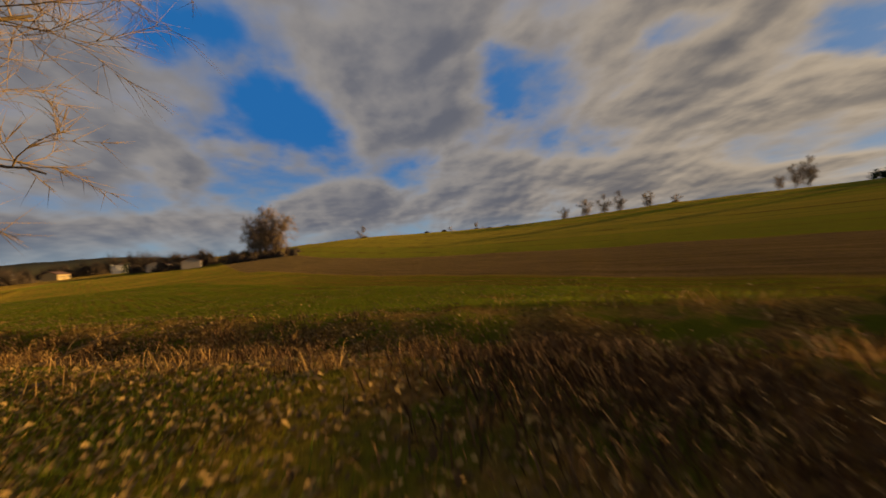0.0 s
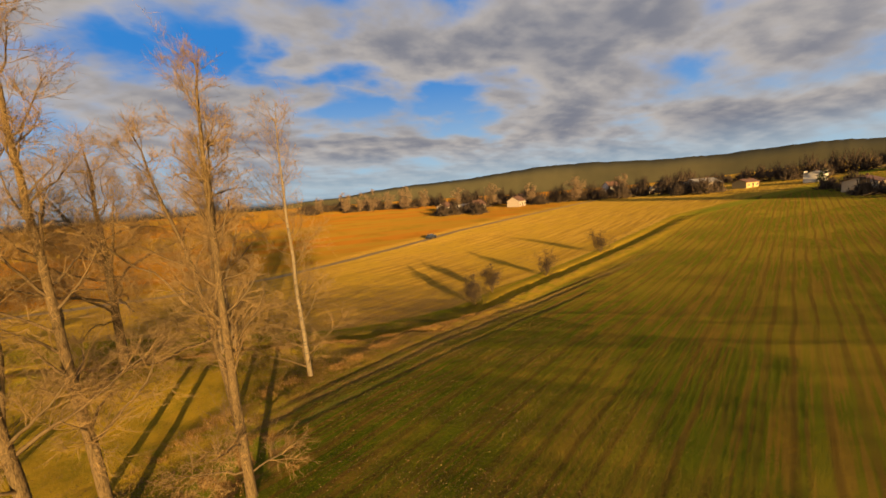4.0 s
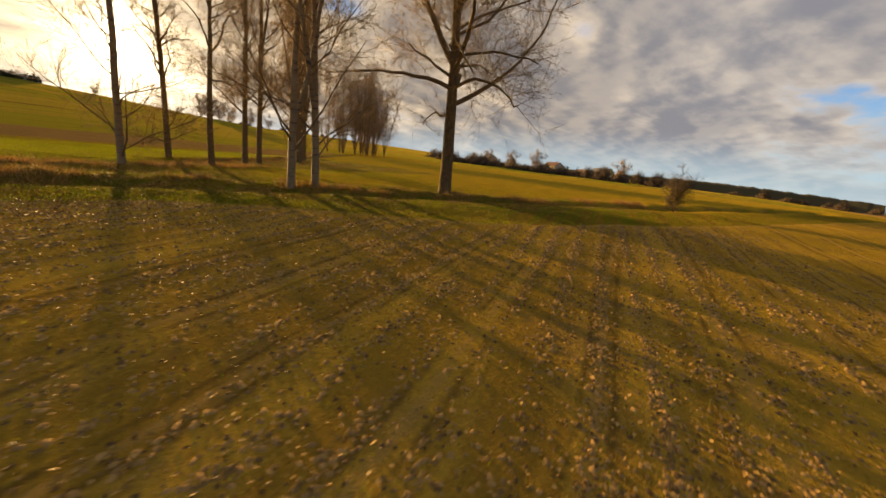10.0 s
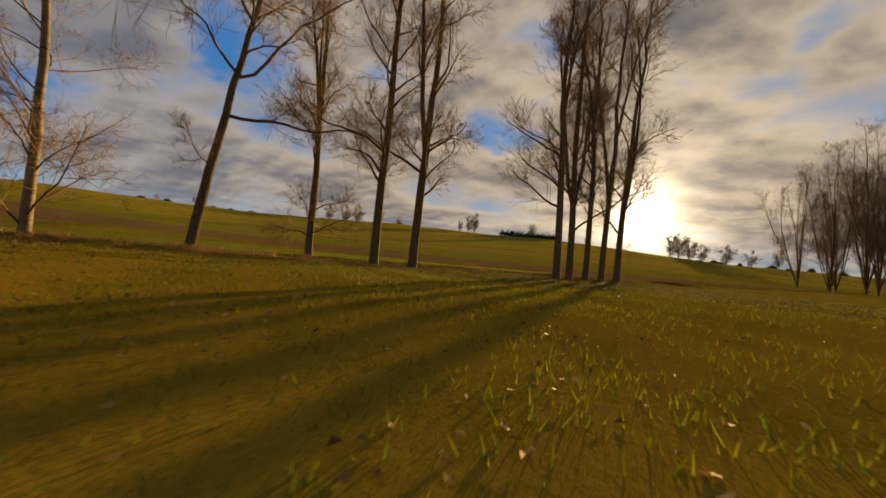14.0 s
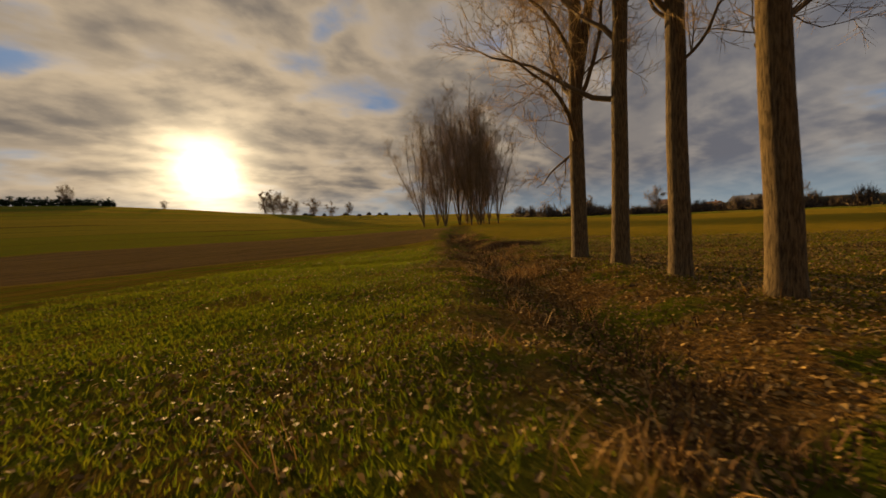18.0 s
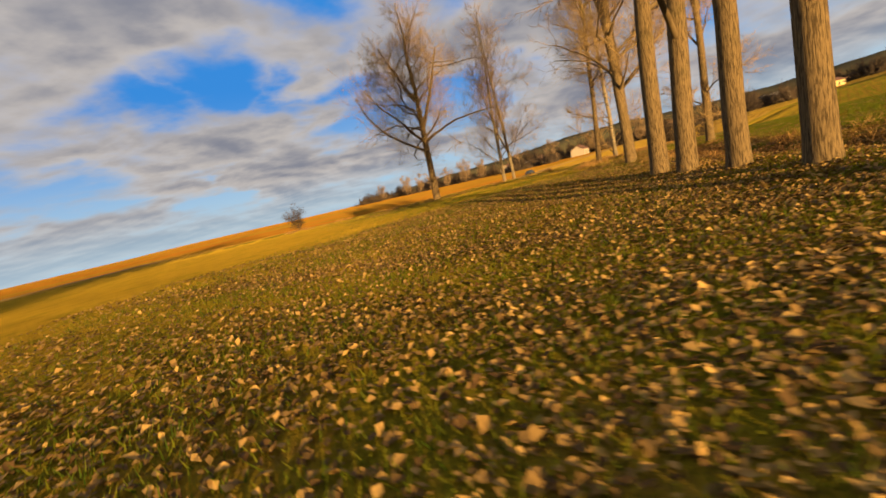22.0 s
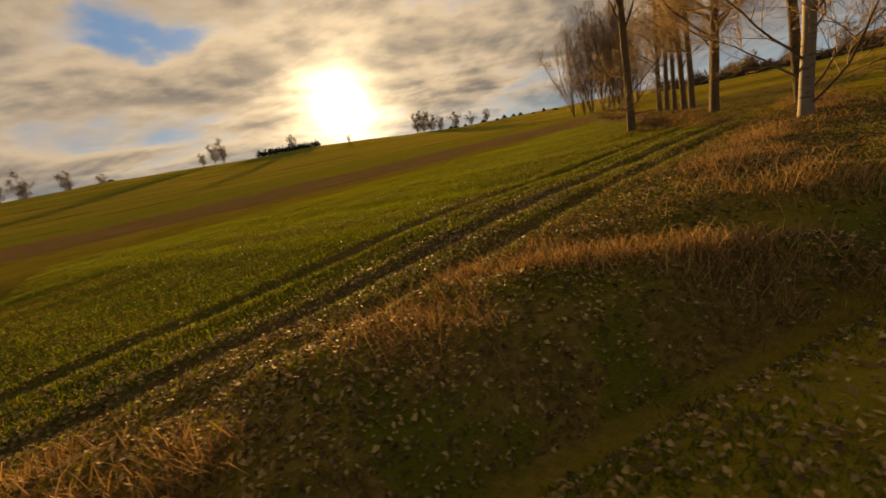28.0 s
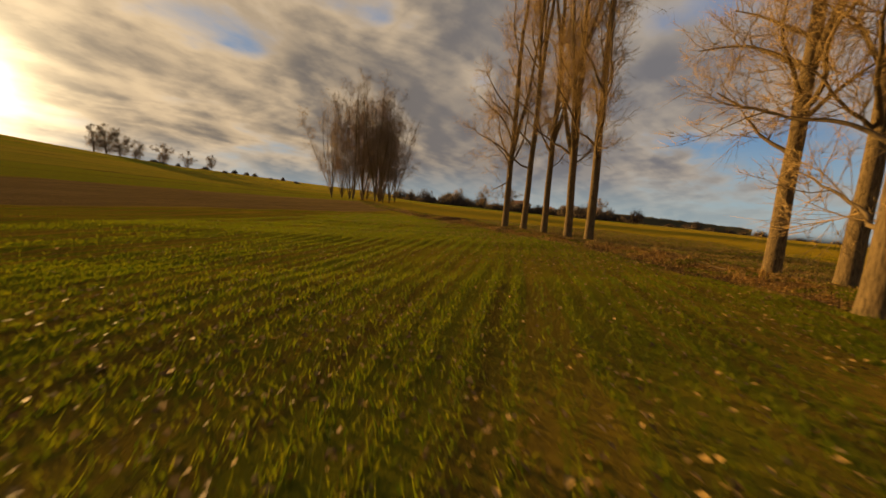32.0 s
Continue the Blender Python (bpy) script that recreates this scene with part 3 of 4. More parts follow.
def bough(g, start, way, length, r0, r1, n, wander, rise):
    """A line of n steps that wanders and bends up (rise over 0) or down."""
    pts, d, p = [start], way / np.linalg.norm(way), start.copy()
    for s in range(n):
        d = d + g.normal(0, wander, 3) + np.array([0, 0, rise / n])
        d /= np.linalg.norm(d)
        p = p + d * length / n
        pts.append(p)
    return np.array(pts), np.linspace(r0, r1, n + 1)


def sprout(g, line, t, spread, length, thick, n, wander, rise, turn=None):
    """A bough that leaves a line at share t at an angle of spread degrees."""
    p, d, r = along(line, t)
    side = np.cross(d, g.normal(0, 1, 3)) if turn is None else np.array([math.cos(turn), math.sin(turn), 0.0])
    side = side - d * (side @ d)
    side /= np.linalg.norm(side) + 1e-9
    a = radians(spread)
    r0 = min(thick, r * 0.75)
    return bough(g, p, d * math.cos(a) + side * math.sin(a), length, r0, max(0.004, r0 * 0.25), n, wander, rise)


def spikes(name, a, b, r, mat):
    """Straight thin twigs from points a to points b, as three-sided spikes in one mesh."""
    d = b - a
    side = np.cross(d, (0.31, 0.77, 0.12))
    side *= r / (np.linalg.norm(side, axis=1)[:, None] + 1e-9)
    other = np.cross(d / (np.linalg.norm(d, axis=1)[:, None] + 1e-9), side)
    v = np.stack([a + side, a - 0.5 * side + 0.87 * other, a - 0.5 * side - 0.87 * other, b], 1).reshape(-1, 3)
    i = np.arange(len(a))[:, None] * 4
    return mesh_of(name, v, np.concatenate([i + [0, 1, 3], i + [1, 2, 3], i + [2, 0, 3]]), mat)


def bare_tree(name, seed, tall, girth, lean=(0, 0), first=0.35, limbs=26, reach=0.22, spread=(30, 55), rise=0.5, droop_low=0.0, forks=0, bark="poplar",
              twig="twig", label="", category="tree", subs=8, twigs=7, sprigs=7, forced=(), group="", fine=1.0, split=True, fork_angle=(12, 24), wander=0.11, limb=0.17, curve=(1.1, 1.1)):
    """A leafless tree: a trunk, its limbs and a crown of twigs."""
    g = np.random.default_rng(seed)
    n = 16
    h = np.linspace(0, 1, n)
    sway = np.cumsum(g.normal(0, 0.010 * tall, (n, 2)), 0) * h[:, None] * 0.6
    pts = np.stack([lean[0] * tall * h ** curve[0] + sway[:, 0], lean[1] * tall * h ** curve[1] + sway[:, 1], tall * h - 0.25 * (1 - h)], -1)
    rad = girth / 2 * (0.10 + 0.90 * (1 - h) ** 0.85)
    rad[0] *= 1.6
    pts = np.insert(pts, 1, [pts[0] * 0.85 + pts[1] * 0.15, pts[0] * 0.6 + pts[1] * 0.4], 0)
    rad = np.insert(rad, 1, [girth / 2 * 1.14, girth / 2 * 1.02])
    rad[-1] = 0.015
    trunk = [(pts, rad)]
    for k in range(forks):
        t = g.uniform(first * 1.0, min(0.75, first * 2.2))
        f = sprout(g, trunk[0], t, g.uniform(*fork_angle), tall * (1 - t) * g.uniform(0.75, 0.95), girth * 0.34, 9, 0.05, 0.45)
        trunk.append(f)
    l1, l2, l3 = [], [], []
    for t, turn, angle, length, up in forced:
        l1.append(sprout(g, trunk[0], t, angle, length, girth * 0.19 * min(1.0, 0.2 + length / 9), 11, 0.16, up, radians(turn)))
    for k in range(limbs):
        t = first + (0.98 - first) * ((k + g.uniform(0, 1)) / limbs) ** 0.9
        host = trunk[g.integers(len(trunk))] if t > first * 1.5 else trunk[0]
        tt = t if host is trunk[0] else g.uniform(0.15, 0.95)
        length = tall * reach * (1.15 - 0.85 * t) * g.uniform(0.5, 1.3)
        up = rise if t > first + 0.15 else rise - droop_low
        l1.append(sprout(g, host, tt, g.uniform(*spread), length, girth * limb * (1.15 - t) + 0.012, 7, wander, up))
    tops = l1 + trunk[1:] + [(trunk[0][0][-6:], trunk[0][1][-6:])]
    for line in tops:
        length = np.linalg.norm(np.diff(line[0], axis=0), axis=1).sum()
        for k in range(max(4, int(subs * min(1.8, length / (tall * reach * 0.6))))):
            t = g.uniform(0.15, 0.98)
            l2.append(sprout(g, line, t, g.uniform(28, 66), min(length, tall * reach) * g.uniform(0.28, 0.55) * (1.15 - 0.6 * t) + 0.2, 0.02, 4, 0.16, 0.3))
    for line in l2:
        length = np.linalg.norm(np.diff(line[0], axis=0), axis=1).sum()
        for k in range(twigs):
            l3.append(sprout(g, line, g.uniform(0.12, 1), g.uniform(25, 65), length * g.uniform(0.3, 0.65) + 0.15, 0.0085 * fine, 2, 0.16, 0.25))
    root = tagged(new(name), label, category, group)
    part("trunk", tubes("trunk", trunk, 12, MAT[bark]), root)
    if split:
        for line in l1:
            part("limb", tubes("limb", [line], 6, MAT["branch"]), root)
        crown = l2 + l3
    else:
        crown = l1 + l2 + l3
    part("crown", tubes("crown", crown, 3, MAT[twig]), root, "crown of fine bare twigs")
    if sprigs:
        p0 = np.repeat(np.array([line[0] for line in l3]), sprigs, 0)
        t = g.uniform(0.1, 0.98, len(p0))[:, None]
        a = np.where(t < 0.5, p0[:, 0] * (1 - 2 * t) + p0[:, 1] * 2 * t, p0[:, 1] * (2 - 2 * t) + p0[:, 2] * (2 * t - 1))
        way = p0[:, 2] - p0[:, 0]
        size = np.linalg.norm(way, axis=1)[:, None]
        w = way / size + g.normal(0, 0.55, a.shape)
        w /= np.linalg.norm(w, axis=1)[:, None]
        part("twig_haze", spikes("twig_haze", a, a + w * (size * g.uniform(0.3, 0.7, (len(a), 1)) + 0.1), 0.0060 * fine, MAT[twig]), root)
    return root


def stand(ob, x, y, turn=0.0, size=1.0, sink=0.05):
    ob.matrix_basis = Matrix.LocRotScale((x, y, float(height(x, y)) - sink), Euler((0, 0, radians(turn))), (size, size, size))
    return ob


ROW = "poplars along the ditch"
POPLARS = [(-15.3, -16.9, 26.5, 0.56), (-14.0, -14.8, 27.0, 0.50), (-12.8, -12.8, 26.0, 0.48), (-11.7, -10.8, 27.5, 0.54), (-10.9, -9.3, 26.5, 0.56)]
STUBS = [((0.255, 268, 108, 2.7, -0.2), (0.275, 305, 30, 4.0, 0.5)), (), ((0.285, 75, 58, 2.4, 0.5), (0.32, 250, 50, 3.0, 0.5)), ((0.30, 120, 70, 1.6, 0.3),), ((0.42, 20, 60, 5.0, 0.3),)]
for k, (x, y, tall, girth) in enumerate(POPLARS):
    stand(bare_tree("poplar_tree", 20 + k, tall, girth, ((k - 2) * 0.012, 0.01 * (k % 3 - 1)), 0.24 + 0.03 * (k % 3), 30, 0.20, (26, 54), 0.75, 0.55, 1 + k % 2, group=ROW, wander=0.15,
                    label="tall leafless poplar with furrowed bark and steep forked limbs", fork_angle=(9, 18), forced=STUBS[k]), x, y)
TRIO = [(-3.2, -1.6, 25.0, 0.56), (-1.4, -0.2, 25.5, 0.54), (4.5, -1.5, 21.5, 0.52)]
LOW = [((0.325, 10, 56, 6.5, 0.15), (0.31, 190, 62, 3.2, 0.5)), ((0.28, -60, 60, 4.0, 0.4), (0.32, 130, 58, 4.5, 0.4)), ((0.18, 20, 68, 3.2, 0.25), (0.19, 200, 72, 3.4, 0.2), (0.22, 110, 66, 3.0, 0.3), (0.25, 250, 60, 3.4, 0.3))]
for k, (x, y, tall, girth) in enumerate(TRIO):
    stand(bare_tree("poplar_tree", 40 + k, tall, girth, (0.01 * (k - 1), 0.012), 0.26 if k < 2 else 0.36, 32, 0.19, (32, 62), 0.6, 0.5, (1, 0, 2)[k], group=ROW, wander=0.16,
                    label="tall bare poplar with thin side branches low on the trunk", fork_angle=(8, 18), forced=LOW[k]), x, y)
stand(bare_tree("leaning_tree", 51, 19.5, 0.46, (-0.095, -0.140), 0.52, 18, 0.24, (28, 62), 0.35, 0.5, 0, "oakish", group=ROW, wander=0.19,
                label="dark bare tree leaning over, with knobbly drooping branches",
                forced=((0.41, 232, 72, 7.0, -0.05), (0.49, 232, 40, 9.5, 0.35), (0.50, 52, 58, 5.5, 0.5), (0.30, 120, 75, 2.2, -0.3), (0.62, 52, 42, 5.5, 0.3)), curve=(1.9, 1.05)), 3.35, 7.3)
stand(bare_tree("birch_tree", 61, 22.0, 0.42, (-0.01, 0.01), 0.10, 40, 0.24, (40, 74), 0.6, 0.45, 0, "birch", group=ROW, wander=0.15, limb=0.085, twigs=5, sprigs=6, fork_angle=(8, 14),
                label="bare birch with pale bark and fine level branches"), 8.85, 10.4)
for k, (x, y) in enumerate(((1.65, 20.3), (2.95, 20.15))):
    stand(bare_tree("birch_tree", 63 + k, 18.5 + k, 0.42, (0.02 * (1 - 2 * k), 0.0), 0.18, 32, 0.30, (36, 66), 0.6, 0.4, 1, "birch", fork_angle=(12, 20), limb=0.11, twigs=5, sprigs=6,
                    label="slender bare birch, one of a pair beside the ditch", group="pair of birches", wander=0.14), x, y)
stand(bare_tree("old_tree", 71, 21.0, 0.84, (0.02, 0.0), 0.40, 36, 0.46, (46, 78), 0.35, 0.5, 2, "oakish", subs=14, wander=0.21,
                label="broad old bare tree with a thick trunk and drooping limbs", fork_angle=(26, 38),
                forced=((0.36, 140, 66, 10.5, 0.3), (0.40, -40, 62, 10.0, 0.35), (0.33, 250, 76, 4.5, -0.45), (0.44, 60, 60, 9.0, 0.4), (0.40, 200, 64, 10.0, 0.2))), -6.5, 22.4)

# ---- the grove, hedges and far trees ----
GROVE = "bare trees of the grove"
grove = [bare_tree("grove_tree", 80 + k, 34 + 2 * k, 0.36, (0.03 * (k - 1), 0.02), 0.05, 64, 0.20, (18, 50), 0.7, 0.2, 5, twig="far_twig", sprigs=5, subs=9, twigs=5, fork_angle=(7, 17), group=GROVE, fine=1.7, split=False,
                   label="tall bare many-stemmed tree in a dense grove") for k in range(3)]
g = np.random.default_rng(5)
for k in range(14):
    a, r = k * 2.4, math.sqrt((k + 0.5) / 14)
    x, y = -66 + 11.5 * r * math.cos(a) + g.normal(0, 0.8), -79.5 + 8.0 * r * math.sin(a) + g.normal(0, 0.8)
    ob = grove[k] if k < 3 else copy_thing(grove[k % 3], Matrix())
    stand(ob, x, y, g.uniform(0, 360), (1.12 - 0.42 * r) * g.uniform(0.92, 1.1))

far = [bare_tree("field_tree", 90 + k, 9.0, 0.30, (0.02, 0.0), 0.10, 26, 0.42, (30, 66), 0.35, 0.0, 2, twig="far_twig", sprigs=6, subs=7, twigs=5, fine=3.6, split=False,
                 label="small bare tree on the skyline") for k in range(2)]


def far_tree(k, yaw, dist, size, lab):
    a = radians(yaw)
    x, y = -math.sin(a) * dist, math.cos(a) * dist
    ob = far[k] if not far[k].get("used") else copy_thing(far[k], Matrix())
    far[k]["used"] = 1
    tagged(stand(ob, x, y, (k * 97 + yaw * 13) % 360, size), lab)


for yaw, dist, size in ((254.5, 430, 2.9), (240.5, 430, 2.1), (236.5, 440, 2.5), (222, 330, 1.3), (219, 330, 1.7), (216.5, 330, 1.8), (214.5, 330, 1.9), (211, 330, 1.5), (208, 335, 1.0),
                        (195.5, 312, 1.8), (196.6, 312, 1.5), (198, 314, 1.0), (186.2, 312, 1.3), (178, 316, 0.7), (167.2, 330, 2.0), (166.2, 330, 2.2), (165.0, 330, 1.8), (163.6, 330, 1.5), (161.0, 335, 1.7), (158.5, 335, 1.3),
                        (156, 335, 1.2), (350, 275, 1.3), (346, 268, 1.6), (343.5, 270, 1.5), (341.5, 262, 1.7), (339, 265, 1.5), (336, 255, 1.8), (333, 262, 1.5), (327, 235, 1.5), (322, 240, 1.6), (316, 240, 1.4),
                        (309, 232, 1.6), (303, 250, 1.5), (265.0, 172, 2.0), (264.2, 170, 2.5), (263.3, 172, 2.4), (262.6, 169, 2.1), (266.0, 174, 1.5), (118, 235, 1.3), (114, 232, 1.5), (122, 240, 1.2), (101, 228, 1.4)):
    far_tree(int(yaw * 10) % 2, yaw, dist, size, "bare tree standing on the skyline of the hill" if dist > 200 else "bare tree of a clump on the field edge")


def clumps(name, spots, mat, label, kind="", leaf=0.5):
    """Bushes of many small crossed leaf or twig clumps with an uneven outline."""
    vs = []
    for x, y, w, h, n in spots:
        q = g.normal(0, 1, (n, 3))
        q /= np.linalg.norm(q, axis=1)[:, None]
        q *= g.uniform(0.45, 1.0, (n, 1)) * np.array([w / 2, w / 2, h / 2])
        q[:, 2] = np.abs(q[:, 2]) * 1.6 * g.uniform(0.6, 1.0, n)
        c = q + np.array([x, y, float(height(x, y)) - 0.1])
        s = leaf * g.uniform(0.5, 1.3, (n, 1))
        a, b = g.normal(0, 1, (n, 3)) * s, g.normal(0, 1, (n, 3)) * s
        vs.append(np.stack([c, c + a, c + b], 1).reshape(-1, 3))
    v = np.concatenate(vs)
    ob = new(name, mesh_of(name, v, np.arange(len(v)).reshape(-1, 3), mat))
    return tagged(ob, label, "hedge", kind=kind)


def at(yaw, dist):
    return -math.sin(radians(yaw)) * dist, math.cos(radians(yaw)) * dist


clumps("hedge", [(*at(yaw, 312), 7, 7.0, 300) for yaw in np.arange(182.9, 191.0, 0.8)], MAT["evergreen"], "dark clipped conifer block on the hill's crest", leaf=0.7)
thicket = []
for yaw0, yaw1, step, dist, w, h in ((292, 330, 1.0, 250, 13, 12.0), (276, 300, 1.0, 300, 16, 12.0), (331, 353, 0.8, 300, 16, 10.5), (96, 132, 1.0, 230, 12, 8.0), (40, 62, 0.7, 600, 14, 6.0), 
                                     (268, 282, 1.0, 190, 9, 6.0), (146, 166, 1.5, 330, 6, 3.0), (62, 92, 1.6, 420, 12, 7.0), (205, 262, 2.5, 330, 5, 2.2), (260, 269, 0.7, 176, 7, 4.0), (322, 330, 0.7, 195, 9, 7.0)):
    for yaw in np.arange(yaw0, yaw1, step):
        thicket.append((*at(yaw + g.uniform(-0.4, 0.4), dist * g.uniform(0.9, 1.1)), w * g.uniform(0.6, 1.3), h * g.uniform(0.5, 1.3), 150))
def brush(name, spots, mat, label):
    """Leafless woods: fans of bare stems and twigs rising from each spot."""
    starts, ends = [], []
    for x, y, w, h, n in spots:
        base = np.array([x, y, float(height(x, y)) - 0.3])
        foot = base + g.normal(0, 1, (n, 3)) * [w * 0.16, w * 0.16, 0]
        tip = foot + np.stack([g.normal(0, w * 0.2, n), g.normal(0, w * 0.2, n), h * g.uniform(0.45, 1.0, n)], -1)
        tip[:, 2] = base[2] + (tip[:, 2] - base[2]) * np.clip(1.08 - (np.hypot(tip[:, 0] - x, tip[:, 1] - y) / (w * 0.62)) ** 2, 0.25, 1.0)
        t = g.uniform(0.0, 0.6, (n, 1))
        starts.append(foot * (1 - t) + tip * t)
        ends.append(tip)
    tagged(new(name, spikes(name, np.concatenate(starts), np.concatenate(ends), 0.26, mat)), label, "woods", kind="stuff")


brush("far_thicket", thicket, MAT["thicket"], "brown leafless hedges and woods along the horizon")
clumps("far_conifers", [(*at(y, d), 4, 9 * g.uniform(0.7, 1.2), 160) for y, d in ((108, 250), (109.5, 248), (106.3, 252), (104.8, 250), (112, 255), (300, 330), (283, 240), (267.2, 176))], MAT["evergreen"],
       "dark conifers among the far houses", "stuff", 0.6)


def shrub(seed, x, y, size):
    ob = bare_tree("bank_shrub", seed, 4.2, 0.12, (0.05, 0.0), 0.06, 26, 0.55, (25, 60), 0.35, 0.0, 4, twig="thicket", sprigs=4, subs=6, twigs=5, category="shrub", split=False, fine=1.3,
                   label="leafless willow shrub on the ditch bank", group="shrubs along the ditch")
    stand(ob, x, y, seed * 40, size)


for k, (x, y, s) in enumerate(((31.4, 20.6, 0.95), (37, 24.8, 1.0), (51, 28.5, 1.0), (74, 36.5, 1.1), (-22, 32.5, 0.7))):
    shrub(110 + k, x, y, s)


def ridge(spans, dist, label):
    """A wooded rise on the horizon with a ragged top."""
    for a0, a1, el in spans:
        az = np.linspace(a0, a1, 260)
        t = (az - a0) / (a1 - a0)
        rough = np.convolve(g.normal(0, 1, 272), np.ones(5) / 5, "same")[6:266] * 1.1 + g.normal(0, 0.35, 260)
        top = dist * np.tan(np.radians(el)) * (np.clip(np.minimum(t, 1 - t) * 3, 0, 1) ** 0.6) * (0.93 + 0.07 * np.sin(az * 0.21 + a0)) + rough
        x, y = -np.sin(np.radians(az)) * dist, np.cos(np.radians(az)) * dist
        back = 1.12
        v = np.concatenate([np.c_[x, y, 0 * top - 60], np.c_[x, y, top * 0.55], np.c_[x * 1.03, y * 1.03, top], np.c_[x * back, y * back, 0 * top - 60]])
        i = np.arange(259)
        f = np.concatenate([np.stack([i + k * 260, i + 1 + k * 260, i + 1 + (k + 1) * 260, i + (k + 1) * 260], -1) for k in range(3)])
        tagged(new("backdrop", mesh_of("backdrop", v, f, MAT["far_wood"], True)), label, "hills", kind="structure")


ridge([(256, 350, 3.1), (322, 356, 0.8), (82, 132, 0.8), (40, 70, 0.45)], 900, "dark wooded hills along the horizon")

# ---- far houses, road and cars ----
def box(bm, lo, hi):
    bmesh.ops.create_cube(bm, size=1.0, matrix=Matrix.Translation([(a + b) / 2 for a, b in zip(lo, hi)]) @ Matrix.Diagonal([b - a for a, b in zip(lo, hi)] + [1]))


def bm_part(name, build, mat, parent, label=""):
    bm = bmesh.new()
    build(bm)
    mesh = bpy.data.meshes.new(name)
    bm.to_mesh(mesh)
    bm.free()
    mesh.materials.append(mat)
    return part(name, mesh, parent, label)


def house(x, y, turn, w, d, h, ridge, wall, roof, label, windows=3, storeys=1, category="house"):
    root = tagged(new("farm_house"), label, category)

    def shell(bm):
        pts = [(-w / 2, -d / 2), (w / 2, -d / 2), (w / 2, d / 2), (-w / 2, d / 2)]
        low = [bm.verts.new((a, b, -1)) for a, b in pts]
        top = [bm.verts.new((a, b, h)) for a, b in pts]
        r = [bm.verts.new((-w / 2, 0, h + ridge)), bm.verts.new((w / 2, 0, h + ridge))]
        for i in range(4):
            bm.faces.new((low[i], low[(i + 1) % 4], top[(i + 1) % 4], top[i]))
        bm.faces.new((top[1], top[2], r[1]))
        bm.faces.new((top[3], top[0], r[0]))
    bm_part("wall", shell, MAT[wall], root)

    def slopes(bm):
        for s in (-1, 1):
            e = 0.4
            a = [(-w / 2 - e, s * (d / 2 + e), h - e * ridge / (d / 2)), (w / 2 + e, s * (d / 2 + e), h - e * ridge / (d / 2)), (w / 2 + e, 0, h + ridge + 0.03), (-w / 2 - e, 0, h + ridge + 0.03)]
            lo = [bm.verts.new(p) for p in a]
            hi = [bm.verts.new((p[0], p[1], p[2] + 0.18)) for p in a]
            bm.faces.new(lo), bm.faces.new(hi[::-1])
            for i in range(4):
                bm.faces.new((lo[i], hi[i], hi[(i + 1) % 4], lo[(i + 1) % 4]))
    bm_part("roof", slopes, MAT[roof], root)
    bm_part("chimney", lambda bm: box(bm, (w * 0.18, -0.3, h + ridge * 0.6), (w * 0.18 + 0.6, 0.3, h + ridge + 0.9)), MAT["roof"], root)
    for s in (-1, 1):
        for f in range(storeys):
            for k in range(windows):
                cx, cz = (k + 0.5) / windows * w - w / 2, 1.5 + f * 2.7
                frame_of = bm_part("window", lambda bm: box(bm, (cx - 0.62, s * (d / 2 + 0.02) - 0.03, cz - 0.68), (cx + 0.62, s * (d / 2 + 0.02) + 0.03, cz + 0.68)), MAT["white_wall"], root)
                for half in (-1, 1):
                    bm_part("pane", lambda bm: box(bm, (cx + half * 0.29 - 0.25, s * (d / 2 + 0.045) - 0.02, cz - 0.58), (cx + half * 0.29 + 0.25, s * (d / 2 + 0.045) + 0.02, cz + 0.58)), MAT["pane"], frame_of)
    bm_part("door", lambda bm: box(bm, (-0.5, -d / 2 - 0.06, 0), (0.5, -d / 2 + 0.01, 2.1)), MAT["roof"], root)
    root.matrix_basis = pose(x, y, float(height(x, y)) + 0.1, 0, 0, turn)
    return root


house(-246, -100, 70, 12, 9, 5.4, 2.4, "wall", "roof", "pale two-storey farmhouse with a dark roof", 3, 2)
house(-252, -66, 80, 12, 9, 5.0, 2.2, "yellow_wall", "grey_roof", "yellow-walled house with a low grey roof", 3, 2)
house(-256, -82, 60, 9, 7, 3.2, 1.8, "wall", "roof", "small low outbuilding between two houses", 2, 1, "outbuilding")
house(-235, -152, 60, 12, 9, 5.0, 2.5, "wall", "grey_roof", "grey-roofed house among bare trees", 3, 2)
house(124, 181, 24, 14, 7, 2.4, 1.2, "white_wall", "grey_roof", "long low white farm building", 5, 1, "barn")
house(112, 188, 30, 8, 7, 2.8, 2.2, "wall", "roof", "small farmhouse beside a white barn", 2, 1)
house(128, 176, 20, 9, 7, 3.0, 2.2, "wall", "roof", "white farmhouse with a brown roof", 3, 1)
house(226, 132, -20, 11, 8, 2.8, 1.0, "white_wall", "grey_roof", "flat-looking white house at the field's end", 4, 1)
house(248, 112, -15, 16, 10, 3.4, 2.2, "wall", "grey_roof", "large grey-roofed farm shed", 6, 1, "shed")
house(258, 185, -10, 10, 8, 5.0, 3.0, "white_wall", "roof", "white gabled house far off", 3, 2)
house(240, 58, 10, 8, 7, 3.4, 1.2, "white_wall", "grey_roof", "white two-storey house on the rise", 4, 2)
house(232, 82, -10, 9, 7, 2.8, 1.4, "yellow_wall", "roof", "low yellow house among hedges", 3, 1)
house(188, 28, 5, 12, 8, 2.8, 1.4, "wall", "roof", "low brown-roofed house on the crest", 3, 1)
house(172, 12, 0, 10, 7, 2.8, 1.4, "wall", "roof", "low house behind the tree clump", 3, 1)
